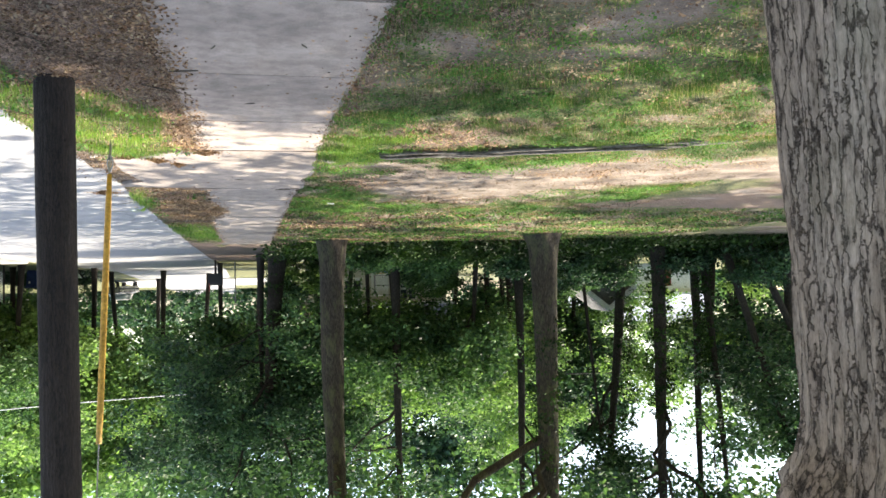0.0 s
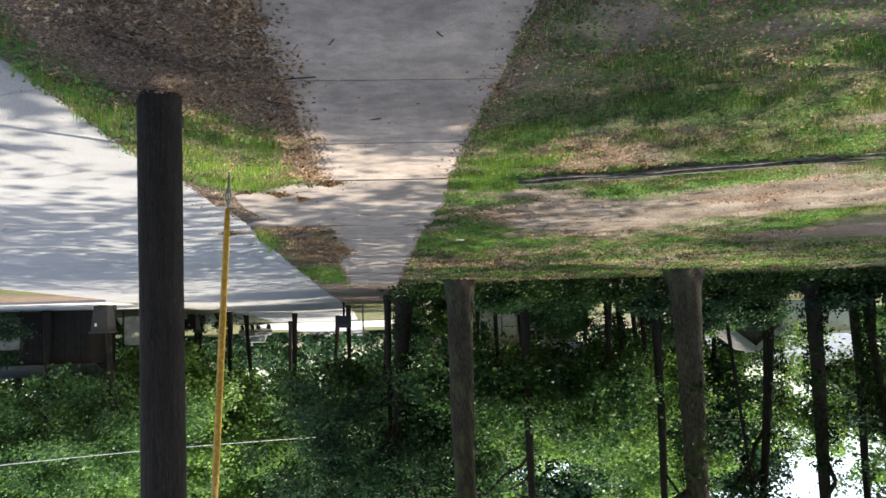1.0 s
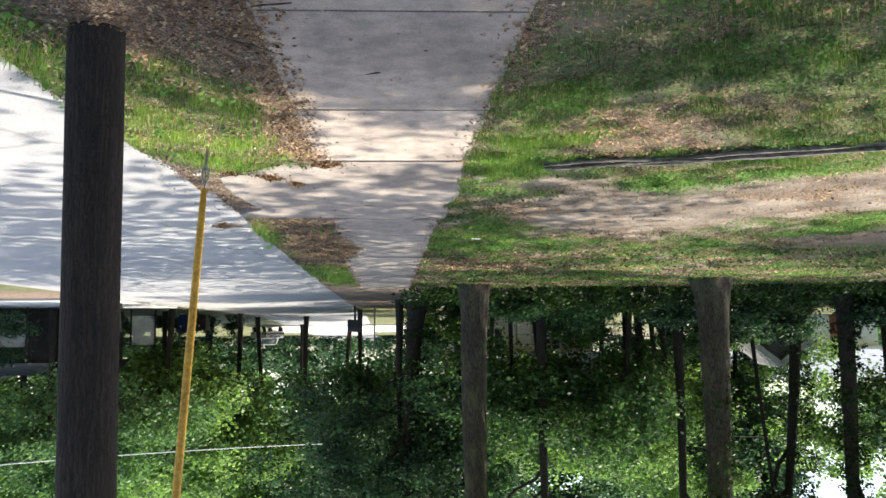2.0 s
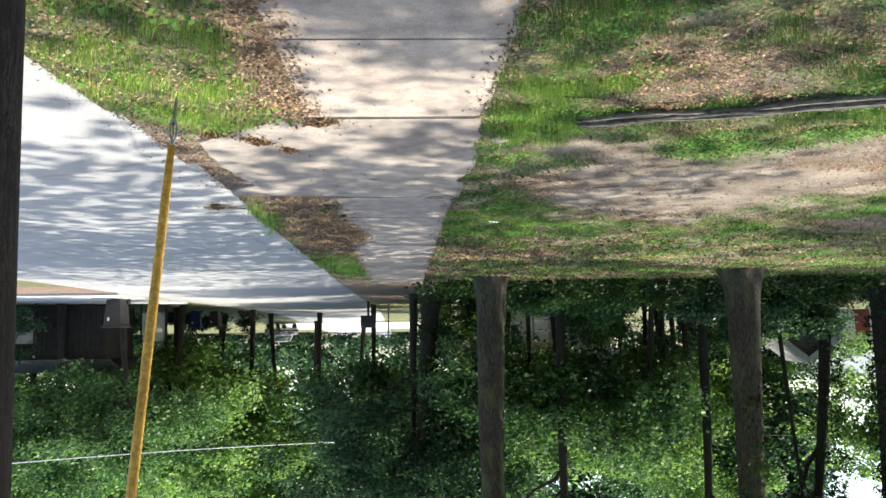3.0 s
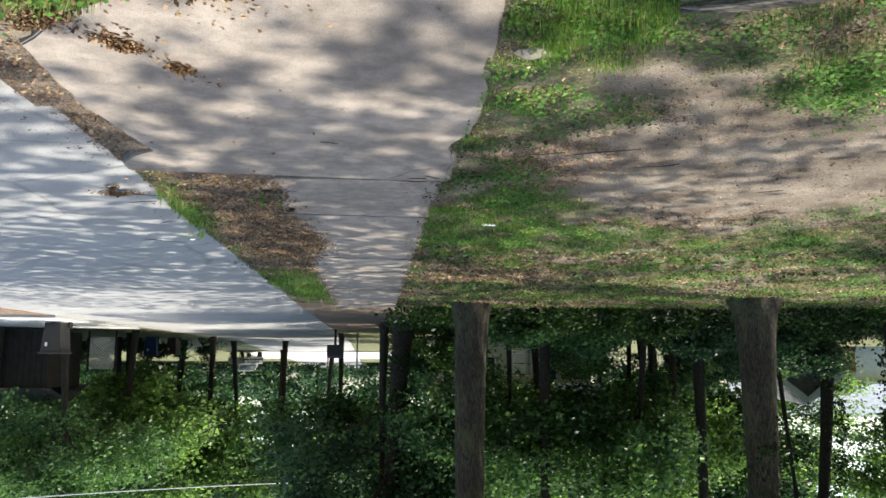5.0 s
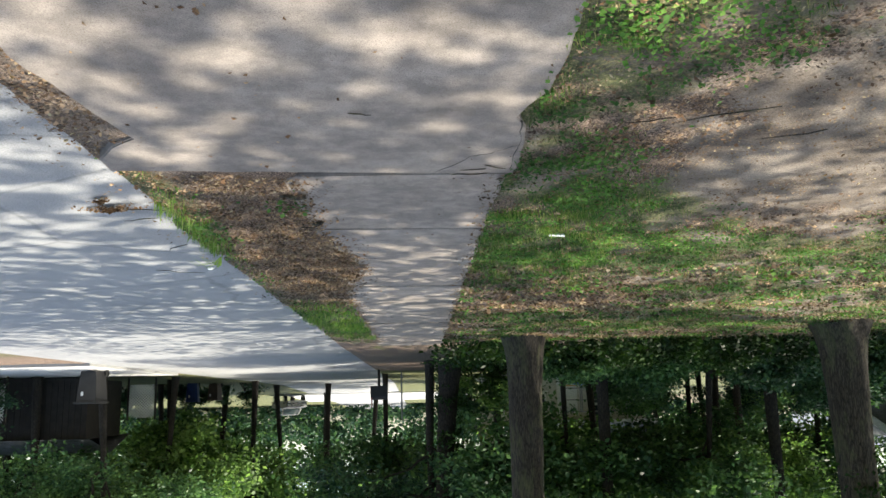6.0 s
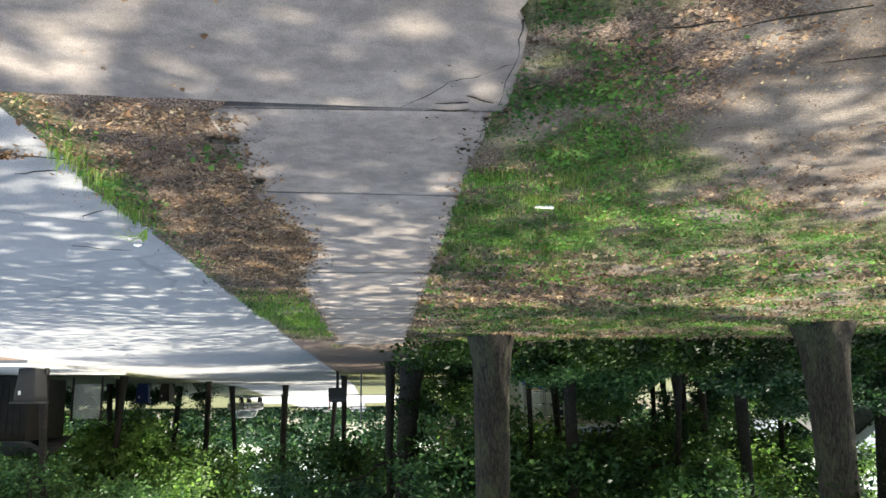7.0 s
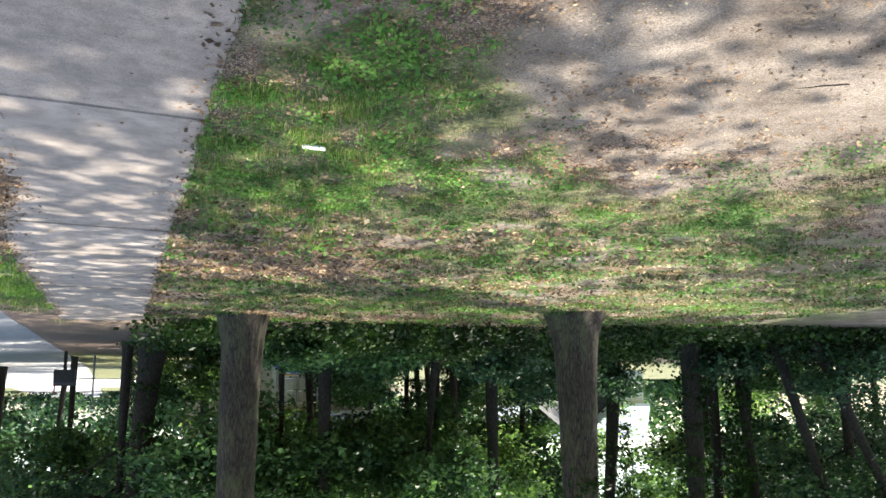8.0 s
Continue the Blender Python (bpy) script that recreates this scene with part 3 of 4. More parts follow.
wood_tree(-21.5, 33.0, 0.16, 12, 3.0, 2.6, LEAF_SHADE, 110)
wood_tree(-19.5, 27.0, 0.2, 13, 2.4, 3.4, LEAF_SHADE, 150)
wood_tree(-13.2, 41.0, 0.18, 13, 3.4, 2.8, LEAF_SUN, 120)
wood_tree(-22.0, 36.0, 0.2, 14, 2.6, 3.6, LEAF_SUN, 130)
wood_tree(-3.2, 42.0, 0.2, 13, 3.0, 3.6, LEAF_A, 150)
wood_tree(1.6, 48.0, 0.14, 12, 3.6, 3.2, LEAF_A, 140)
wood_tree(-0.8, 55.0, 0.2, 14, 3.0, 4.0, LEAF_SHADE, 150)
wood_tree(12.25, 39.6, 0.18, 12, 3.0, 3.4, LEAF_A, 150)
wood_tree(15.6, 41.5, 0.2, 12, 2.9, 3.6, LEAF_A, 170)
wood_tree(11.6, 47.0, 0.17, 12, 2.8, 3.4, LEAF_SUN, 150)
wood_tree(18.5, 45.0, 0.2, 13, 4.2, 3.8, LEAF_A, 150)
wood_tree(9.6, 56.0, 0.18, 12, 3.0, 3.6, LEAF_SUN, 150)
wood_tree(13.6, 66.0, 0.22, 13, 3.2, 4.0, LEAF_A, 150)
wood_tree(10.8, 70.0, 0.2, 13, 4.6, 4.0, LEAF_SUN, 150)
wood_tree(6.2, 64.0, 0.2, 14, 4.6, 4.2, LEAF_A, 160)
wood_tree(3.4, 74.0, 0.2, 15, 6.0, 4.6, LEAF_A, 160)
wood_tree(-5.5, 68.0, 0.2, 15, 3.0, 4.6, LEAF_SHADE, 150)
wood_tree(-14.0, 66.0, 0.2, 15, 3.4, 4.8, LEAF_SUN, 150)
wood_tree(-25.5, 57.0, 0.2, 6, 1.5, 4.0, LEAF_SUN, 120)
wood_tree(-28.0, 44.0, 0.2, 14, 3.0, 4.4, LEAF_SHADE, 140)
wood_tree(21.0, 58.0, 0.2, 14, 3.0, 4.6, LEAF_SUN, 150)
wood_tree(16.5, 78.0, 0.2, 14, 3.4, 5.0, LEAF_SUN, 150)
wood_tree(24.0, 72.0, 0.2, 15, 2.4, 5.0, LEAF_SUN, 150)
wood_tree(13.2, 51.5, 0.16, 14, 2.6, 3.4, LEAF_SUN, 150)
wood_tree(21.5, 47.5, 0.2, 16, 3.8, 4.0, LEAF_SUN, 150)
wood_tree(16.4, 60.0, 0.18, 16, 2.8, 4.2, LEAF_SUN, 150)
wood_tree(8.4, 82.0, 0.2, 17, 6.5, 5.0, LEAF_SUN, 150)
wood_tree(-14.8, 58.0, 0.18, 14, 2.6, 4.2, LEAF_SHADE, 150)
wood_tree(-16.8, 54.0, 0.18, 13, 2.6, 3.8, LEAF_A, 130)
wood_tree(-12.5, 45.0, 0.13, 11, 2.2, 3.0, LEAF_A, 150)
wood_tree(-5.6, 46.0, 0.13, 12, 2.4, 3.2, LEAF_SUN, 150)
wood_tree(-26.0, 29.5, 0.16, 14, 1.6, 3.6, LEAF_SHADE, 150)
wood_tree(-31.0, 36.0, 0.16, 14, 1.6, 3.8, LEAF_SHADE, 150)
wood_tree(-19.0, 46.0, 0.16, 14, 3.0, 3.2, LEAF_SHADE, 170)
wood_tree(-14.0, 48.0, 0.15, 14, 3.4, 3.2, LEAF_SHADE, 150)
# Added trees whose high crowns keep the sun off the undergrowth below.
for k, (x, y) in enumerate(((-10.4, 31.2), (-5.4, 31.0), (-17.8, 30.6))):
    tree(x, y, 0.19, 17, 8.0, 5.2, "tall woodland tree with a straight dark trunk and a high crown added for shade", LEAF_SHADE, 48, 60, 0.22, 320 + k, limbs=5, seg=10, rings=16, flare=0.35, low=7.4, clump=0.6)
for k, (x, y, lx) in enumerate(((-16.5, 26.5, -0.30), (-16.9, 25.6, -0.48))):
    tree(x, y, 0.15, 15, 8.2, 2.6, "leaning woodland tree with a dark slanting trunk", LEAF_A, 60, 55, 0.2, 300 + k, limbs=4, seg=10, rings=16, lean=(lx, -0.05), flare=0.3)


def shrub(x, y, w, h, label, leaf, clumps, per, size, seed, z0=0.15):
    rng, prng = np.random.default_rng(seed), random.Random(seed)
    t = thing("shrub", label, "shrub", "undergrowth", (x, y, 0))
    pts = crown_points(rng, (0, 0, (h + z0) / 2), (w, w, (h - z0) / 2), clumps, 0.25, z0 * 0.8)
    for _ in range(4):
        p = bent((prng.uniform(-.1, .1), prng.uniform(-.1, .1), -0.08), pts[prng.randrange(len(pts))], 5, 0.2, prng)
        v, f = tube(p, [0.035 * (1 - 0.15 * k) for k in range(6)], 6)
        mesh_part("stem", v, f, BARK_DARK, t)
    quads_part("foliage", leaves(pts, 0.22, per, size, rng), leaf, t)
    return t


bush_count = 0


def bush(x, y, w, h, leaf):
    global bush_count
    bush_count += 1
    shrub(x, y, w, h * (0.7 if y < 34 and x < 0 else 1.0), "dense leafy shrub at the foot of the trees", leaf, 90, 60, 0.12, 499 + bush_count)


bush(-9.0, 28.5, 1.4, 2.0, LEAF_SHADE)
bush(-4.2, 29.5, 1.2, 1.5, LEAF_A)
bush(-6.6, 30.0, 1.3, 1.7, LEAF_A)
bush(-15.5, 27.5, 1.6, 2.2, LEAF_SHADE)
bush(-18.0, 24.5, 1.8, 2.8, LEAF_SHADE)
bush(-12.4, 29.5, 1.4, 1.6, LEAF_SHADE)
bush(-3.0, 36.5, 1.3, 2.0, LEAF_SUN)
bush(-21.5, 31.0, 1.8, 3.0, LEAF_A)
bush(17.3, 39.8, 1.8, 3.0, LEAF_SHADE)
bush(20.5, 41.0, 2.0, 3.4, LEAF_A)
bush(-1.9, 39.0, 1.2, 2.6, LEAF_SHADE)
bush(-13.5, 33.0, 1.5, 2.6, LEAF_A)
bush(-25.0, 36.0, 2.2, 3.4, LEAF_SUN)
bush(-14.7, 33.9, 1.1, 2.5, LEAF_SHADE)
bush(-13.6, 30.6, 1.2, 3.0, LEAF_SHADE)
bush(-12.0, 32.0, 1.4, 3.2, LEAF_SHADE)
bush(-18.2, 40.5, 2.0, 3.4, LEAF_SHADE)
bush(-20.0, 42.0, 2.2, 3.8, LEAF_SHADE)
bush(-16.4, 39.0, 1.6, 2.6, LEAF_A)
bush(-10.0, 44.0, 1.8, 2.2, LEAF_A)
bush(22.0, 63.0, 2.4, 3.2, LEAF_SUN)
bush(-11.2, 47.5, 1.8, 2.6, LEAF_A)
bush(-14.2, 44.5, 1.9, 2.8, LEAF_SHADE)
bush(-8.4, 41.0, 1.3, 1.6, LEAF_SHADE)
bush(-17.5, 47.0, 2.0, 3.0, LEAF_SUN)
# This row takes the darkest leaf colour in place of the trees' shade.
prng = random.Random(21)
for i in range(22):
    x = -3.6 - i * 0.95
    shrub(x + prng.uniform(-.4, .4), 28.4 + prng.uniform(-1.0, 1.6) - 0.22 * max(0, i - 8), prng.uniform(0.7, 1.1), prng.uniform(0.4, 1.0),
          "low undergrowth toned dark as shade along the edge of the wood", IVY_AND_SHADE, 45, 40, 0.1, 560 + i)
for i in range(9):
    shrub(11.6 + i * 1.25 + prng.uniform(-.4, .4), 60.0 + 0.5 * i + prng.uniform(-1, 1), prng.uniform(0.9, 1.3), prng.uniform(1.0, 2.2),
          "dark leafy bush beside the road", LEAF_SHADE, 50, 45, 0.13, 600 + i)

# Sheet of dark leaves laid over the bare floor to imitate woodland shade.
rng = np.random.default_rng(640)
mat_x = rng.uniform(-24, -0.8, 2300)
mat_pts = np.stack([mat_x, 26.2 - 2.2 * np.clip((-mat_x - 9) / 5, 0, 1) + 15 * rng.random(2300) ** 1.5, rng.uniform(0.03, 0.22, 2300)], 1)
tagged(quads_part("floor_shade_leaves", leaves(mat_pts, 0.28, 18, 0.13, rng), IVY_AND_SHADE), "dark leaf cover added to give the woodland floor its shade", "ivy", kind="stuff")

# ivy on the trunks at the wood's edge
for k, (x, y, r, h) in enumerate(((-15.6, 32.6, 0.32, 8.0), (-14.3, 27.1, 0.34, 6.5), (-16.7, 28.2, 0.24, 5.5), (-8.4, 23.0, 0.42, 7.0), (-1.15, 34.7, 0.42, 6.0))):
    rng = np.random.default_rng(700 + k)
    m = 170
    z = rng.uniform(0.9 if k != 3 else 2.6, h, m)
    a = rng.uniform(0, 2 * math.pi, m)
    rr = r * (0.95 + 0.5 * rng.random(m) ** 2) * (1 - 0.02 * z)
    q = leaves(np.stack([rr * np.cos(a), rr * np.sin(a), z], 1), 0.09, 14 if k != 3 else 7, 0.1, rng, 1.2)
    t = thing("ivy", "dark ivy climbing a tree trunk", "ivy", "ivy on trunks", (x, y, 0))
    quads_part("foliage", q, IVY_AND_SHADE, t)

# distant trees that close the view
rng = np.random.default_rng(77)
far = []
for k in range(70):
    a = radians(-75 + 150 * (k + 0.5) / 70)
    d = 118 + 34 * rng.random()
    tall = 4.5 if radians(-34) < a < radians(-23) else 11.0
    far.append(crown_points(rng, (d * math.sin(a), d * math.cos(a), tall - 2), (7.5, 7.5, tall), 80, 0.3, 0.2))
tagged(quads_part("distant_trees", leaves(np.concatenate(far), 1.1, 18, 0.95, rng), LEAF_A), "far belt of leafy green trees", "trees", kind="stuff")
rng = np.random.default_rng(79)
hedge = np.stack([rng.uniform(-75, 75, 900), 118 + rng.normal(0, 1.5, 900), rng.uniform(1.6, 6.5, 900)], 1)
tagged(quads_part("distant_hedge", leaves(hedge, 0.7, 26, 0.6, rng), LEAF_SHADE), "far dark hedge beyond the cross street", "hedge", kind="stuff")
# Added foliage out of view, covering the low sky behind the camera.
rng = np.random.default_rng(78)
back = []
for k in range(46):
    a = radians(120 + 120 * (k + 0.5) / 46) if k % 2 else radians(80 + 200 * (k + 0.5) / 46)
    d = 30 + 26 * rng.random()
    back.append(crown_points(rng, (d * math.sin(a), d * math.cos(a), 6.0), (4.5, 4.5, 6.5), 50, 0.4, 0.3))
tagged(quads_part("unseen_trees_behind", leaves(np.concatenate(back), 0.9, 14, 0.8, rng), LEAF_A), "unseen leafy trees added behind the walk", "trees", kind="stuff")

# ---- utility pole, guy wire, cable ----
pole = thing("utility_pole", "dark weathered wooden utility pole in the grass verge", "pole", at=(1.213, 6.1, -0.1))
v, f = trunk_mesh((0, 0, 0), (-0.16, 0.0, 11), 0.121, 0.105, 56, 90, 0.0, 0.018, 41, False, 16)
mesh_part("shaft", v, f, POLE_WOOD, pole, smooth=True)
bm = bmesh.new()
box(bm, 0.04, 0.0, 10.2, 2.2, 0.1, 0.12, 0.01)
part("crossarm", bm, GREYWOOD, pole)
GUY0, GUY1 = Vector((1.222, 8.38, -0.05)), Vector((1.16, 6.12, 7.1))
guy = thing("guy_wire", "steel guy wire with a yellow plastic guard, anchored in the verge", "guy wire")
v, f = tube([GUY0, GUY1], [0.006, 0.006], 8)
mesh_part("wire", v, f, STEEL, guy)
g0, g1 = GUY0.lerp(GUY1, 0.055), GUY0.lerp(GUY1, 0.37)
v, f = tube([g0.lerp(g1, k / 8) for k in range(9)], [0.02, 0.026, 0.026, 0.026, 0.027, 0.026, 0.026, 0.026, 0.023], 14)
mesh_part("guard", v, f, YELLOW, guy, "faded yellow plastic guard", True)
a0 = GUY0.lerp(GUY1, 0.040)
for s in (-1, 1):
    v, f = tube([a0 + Vector((0.022 * s * math.sin(math.pi * k / 6), 0, 0.16 * (k / 6 - 0.5))) for k in range(7)], [0.008] * 7, 7)
    mesh_part("clamp_loop", v, f, STEEL, guy)
v, f = tube([GUY0 + Vector((0, 0.03, -0.15)), GUY0.lerp(GUY1, 0.036)], [0.011, 0.011], 8)
mesh_part("anchor_rod", v, f, STEEL, guy)


def hung(name, label, p0, p1, sag, r, material):
    p0, p1 = Vector(p0), Vector(p1)
    pts = [p0.lerp(p1, k / 24) - Vector((0, 0, sag * 4 * (k / 24) * (1 - k / 24))) for k in range(25)]
    v, f = tube(pts, [r] * 25, 7)
    return tagged(mesh_part(name, v, f, material, smooth=True), label, "cable")


hung("overhead_cable", "pale overhead cable strung across the road", (26, 26.5, 6.3), (-3, 45, 6.9), 0.5, 0.022, CABLE)
hung("overhead_cable", "dark overhead cable strung through the trees", (-3, 45, 6.9), (-34, 30, 6.2), 0.5, 0.025, BLACK)

# ---- timber edging beside the dirt lane ----
edging = thing("timber_edging", "weathered split grey timber lying along the lane", "timber", at=(-1.32, 8.80, 0.0), rz=180 + 18)
for k, (z, dy, ln, r) in enumerate(((0.025, 0.0, 3.7, 0.03), (0.03, 0.062, 3.4, 0.026), (0.068, 0.01, 3.1, 0.021), (0.06, 0.10, 2.2, 0.02), (0.085, 0.05, 2.9, 0.018), (0.02, -0.05, 2.4, 0.018), (0.09, 0.085, 1.4, 0.013))):
    prng = random.Random(k)
    p = [(ln * i / 16, dy + 0.018 * math.sin(i * 0.9 + k * 1.7) + prng.uniform(-0.004, 0.004), z + 0.008 * math.sin(i * 0.6 + k)) for i in range(17)]
    v, f = tube(p, [r * prng.uniform(0.75, 1.1) * (0.45 if i in (0, 16) else 1) for i in range(17)], 8, 0.3, k)
    mesh_part("split_rail", v, f, GREYWOOD, edging)

# ---- across the road ----


def wheelie_bin(x, y, rz, w, h, body, lid, label):
    t = thing("wheeled_bin", label, "bin", "bins by the road", (x, y, 0.035), rz)
    bm = box(bmesh.new(), 0, 0, h * 0.5, w, w * 1.1, h * 0.92, 0.03)
    for v in bm.verts:
        k = 0.78 + 0.22 * (v.co.z / h)
        v.co.x, v.co.y = v.co.x * k, v.co.y * k
    part("body", bm, body, t)
    bm = box(bmesh.new(), 0, -0.03, h * 0.985, w * 1.14, w * 1.28, 0.07, 0.025)
    part("lid", bm, lid, t)
    for s in (-1, 1):
        bm = bmesh.new()
        bmesh.ops.create_cone(bm, cap_ends=True, segments=18, radius1=0.12, radius2=0.12, depth=0.06, matrix=pose(s * w * 0.42, w * 0.5, 0.12, 0, 90, 0))
        part("wheel", bm, RUBBER, t)
    v, f = tube([(-w * 0.4, w * 0.62, h * 0.93), (w * 0.4, w * 0.62, h * 0.93)], [0.018, 0.018], 8)
    mesh_part("handle", v, f, body, t)
    bm = box(bmesh.new(), w * 0.2, -w * 0.56, h * 0.72, 0.09, 0.012, 0.13, 0.003)
    part("badge", bm, WHITE, t)
    return t


wheelie_bin(11.3, 36.3, 8, 0.72, 1.16, BLACK, BLACK, "large black wheeled bin with closed lid beside the road")
wheelie_bin(13.1, 55.5, -6, 0.7, 1.1, BLUE, BLUE, "blue wheeled recycling bin beside the road")
wheelie_bin(12.3, 57.4, 10, 0.66, 1.0, BROWN, BROWN, "brown wheeled bin beside the road")

shed = thing("shed", "low dark board shed under the trees", "shed", at=(18.0, 44.2, 0.1), rz=-4)
for k in range(34):
    bm = box(bmesh.new(), -4.0 + 0.24 * k, -2.5, 1.3, 0.225, 0.03, 2.6, 0.004)
    part("wall_board", bm, DARKWOOD, shed)
bm = box(bmesh.new(), 0, 0.02, 1.28, 8.1, 4.95, 2.5)
part("body", bm, DARKWOOD, shed)
bm = bmesh.new()
for s in (-1, 1):
    vs = [bm.verts.new(p) for p in ((-4.4, s * 2.9, 2.5), (4.4, s * 2.9, 2.5), (4.4, 0, 3.2), (-4.4, 0, 3.2))]
    bm.faces.new(vs if s < 0 else vs[::-1])
bmesh.ops.solidify(bm, geom=bm.faces[:], thickness=0.09)
part("roof", bm, SHINGLE, shed)

def lattice(x, y, rz):
    trellis = thing("lattice_screen", "white diamond lattice screen beside the shed", "lattice", "lattice screens", (x, y, 0.1), rz)
    for k in range(-7, 8):
        for s in (-1, 1):
            x0, x1 = k * 0.13 - s * 0.75, k * 0.13 + s * 0.75
            p0, p1 = Vector((x0, s * 0.012, 0)), Vector((x1, s * 0.012, 1.5))
            lo, hi = 0.0, 1.0
            for u in range(101):
                if abs(p0.lerp(p1, u / 100).x) <= 0.56:
                    lo = u / 100
                    break
            for u in range(100, -1, -1):
                if abs(p0.lerp(p1, u / 100).x) <= 0.56:
                    hi = u / 100
                    break
            if hi - lo < 0.06:
                continue
            a, b = p0.lerp(p1, lo), p0.lerp(p1, hi)
            mid, ln, ang = (a + b) / 2, (b - a).length, math.degrees(math.atan2(b.x - a.x, b.z - a.z))
            bm = box(bmesh.new(), 0, 0, 0, 0.03, 0.012, ln)
            bm.transform(pose(mid.x, mid.y, mid.z + 0.25, 0, ang, 0))
            part("slat", bm, WHITE, trellis)
    for s in (-1, 1):
        part("post", box(bmesh.new(), s * 0.6, 0, 0.9, 0.08, 0.08, 1.9, 0.006), DARKWOOD, trellis)


lattice(12.7, 45.6, -8)
lattice(17.0, 40.6, -4)

mail = thing("mailbox", "dark metal mailbox on a wooden post at the kerb", "mailbox", at=(1.66, 43.0, -0.03))
part("post", box(bmesh.new(), 0, 0, 0.62, 0.11, 0.11, 1.34, 0.008), DARKWOOD, mail)
bm = bmesh.new()
prof = [(-0.22, 0.72), (0.22, 0.72), (0.22, 1.1)] + [(0.22 * math.cos(math.pi * k / 8), 1.1 + 0.22 * math.sin(math.pi * k / 8)) for k in range(1, 8)] + [(-0.22, 1.1)]
for xx in (-0.36, 0.36):
    prof_v = [bm.verts.new((xx, yy, zz)) for yy, zz in prof]
    bm.faces.new(prof_v)
bm.verts.ensure_lookup_table()
k = len(prof)
for i in range(k):
    bm.faces.new((bm.verts[i], bm.verts[(i + 1) % k], bm.verts[k + (i + 1) % k], bm.verts[k + i]))
bmesh.ops.recalc_face_normals(bm, faces=bm.faces[:])
part("box", bm, BLACK, mail)
part("flag", box(bmesh.new(), 0.3, -0.24, 1.42, 0.05, 0.012, 0.42, 0.003, 0), RED, mail)

for k, (x, y, h, lab) in enumerate(((0.75, 46.0, 2.3, "thin dark metal sign post by the road"),)):
    sp = thing("post", lab, "post", at=(x, y, -0.1))
    v, f = tube([(0, 0, 0), (0, 0, h)], [0.04, 0.038], 10)
    mesh_part("shaft", v, f, STEEL, sp)
    part("cap", box(bmesh.new(), 0, 0, h, 0.09, 0.09, 0.05, 0.01), BLACK, sp)


def pickup(x, y, rz):
    t = thing("pickup_truck", "dark pickup truck parked at the roadside", "truck", at=(x, y, 0.06 + rise(y)), rz=rz)
    bm = bmesh.new()
    side = [(-2.7, 0.5), (2.6, 0.45), (2.7, 0.95), (2.55, 1.08), (1.2, 1.15), (0.55, 1.8), (-0.65, 1.84), (-0.85, 1.18), (-2.7, 1.14)]
    vs = [[bm.verts.new((px, s * 0.95 * (0.84 if pz > 1.3 else 1), pz)) for px, pz in side] for s in (-1, 1)]
    bm.faces.new(vs[0])
    bm.faces.new(vs[1][::-1])
    for i in range(len(side)):
        j = (i + 1) % len(side)
        bm.faces.new((vs[0][i], vs[1][i], vs[1][j], vs[0][j]))
    bmesh.ops.recalc_face_normals(bm, faces=bm.faces[:])
    bmesh.ops.bevel(bm, geom=bm.edges[:], offset=0.05, segments=2, affect="EDGES")
    part("body", bm, CARPAINT, t)
    for s in (-1, 1):
        bm = bmesh.new()
        bm.faces.new([bm.verts.new((px, s * py, pz)) for px, py, pz in ((1.0, 0.965, 1.2), (0.5, 0.83, 1.7), (-0.55, 0.83, 1.72), (-0.7, 0.965, 1.2))])
        part("side_window", bm, GLASS, t)
        part("headlight", box(bmesh.new(), 2.68, s * 0.72, 0.86, 0.06, 0.3, 0.16, 0.02), LAMP_GLASS, t)
        for px in (-1.75, 1.75):
            bm = bmesh.new()
            bmesh.ops.create_cone(bm, cap_ends=True, segments=24, radius1=0.38, radius2=0.38, depth=0.24, matrix=pose(px, s * 0.86, 0.38, 90, 0, 0))
            w = part("wheel", bm, RUBBER, t)
            bm = bmesh.new()
            bmesh.ops.create_cone(bm, cap_ends=True, segments=20, radius1=0.22, radius2=0.2, depth=0.05, matrix=pose(px, s * 0.975, 0.38, 90, 0, 0))
            part("rim", bm, CHROME, w)
    bm = bmesh.new()
    bm.faces.new([bm.verts.new(p) for p in ((1.17, -0.82, 1.2), (1.17, 0.82, 1.2), (0.62, 0.72, 1.74), (0.62, -0.72, 1.74))])
    bmesh.ops.translate(bm, verts=bm.verts[:], vec=(0.03, 0, 0.02))
    part("windscreen", bm, GLASS, t)
    part("bumper", box(bmesh.new(), 2.74, 0, 0.56, 0.12, 1.8, 0.2, 0.03), CHROME, t)
    part("grille", box(bmesh.new(), 2.70, 0, 0.84, 0.05, 1.1, 0.22, 0.02), CHROME, t)
    return t


pickup(12.4, 86.0, -115)


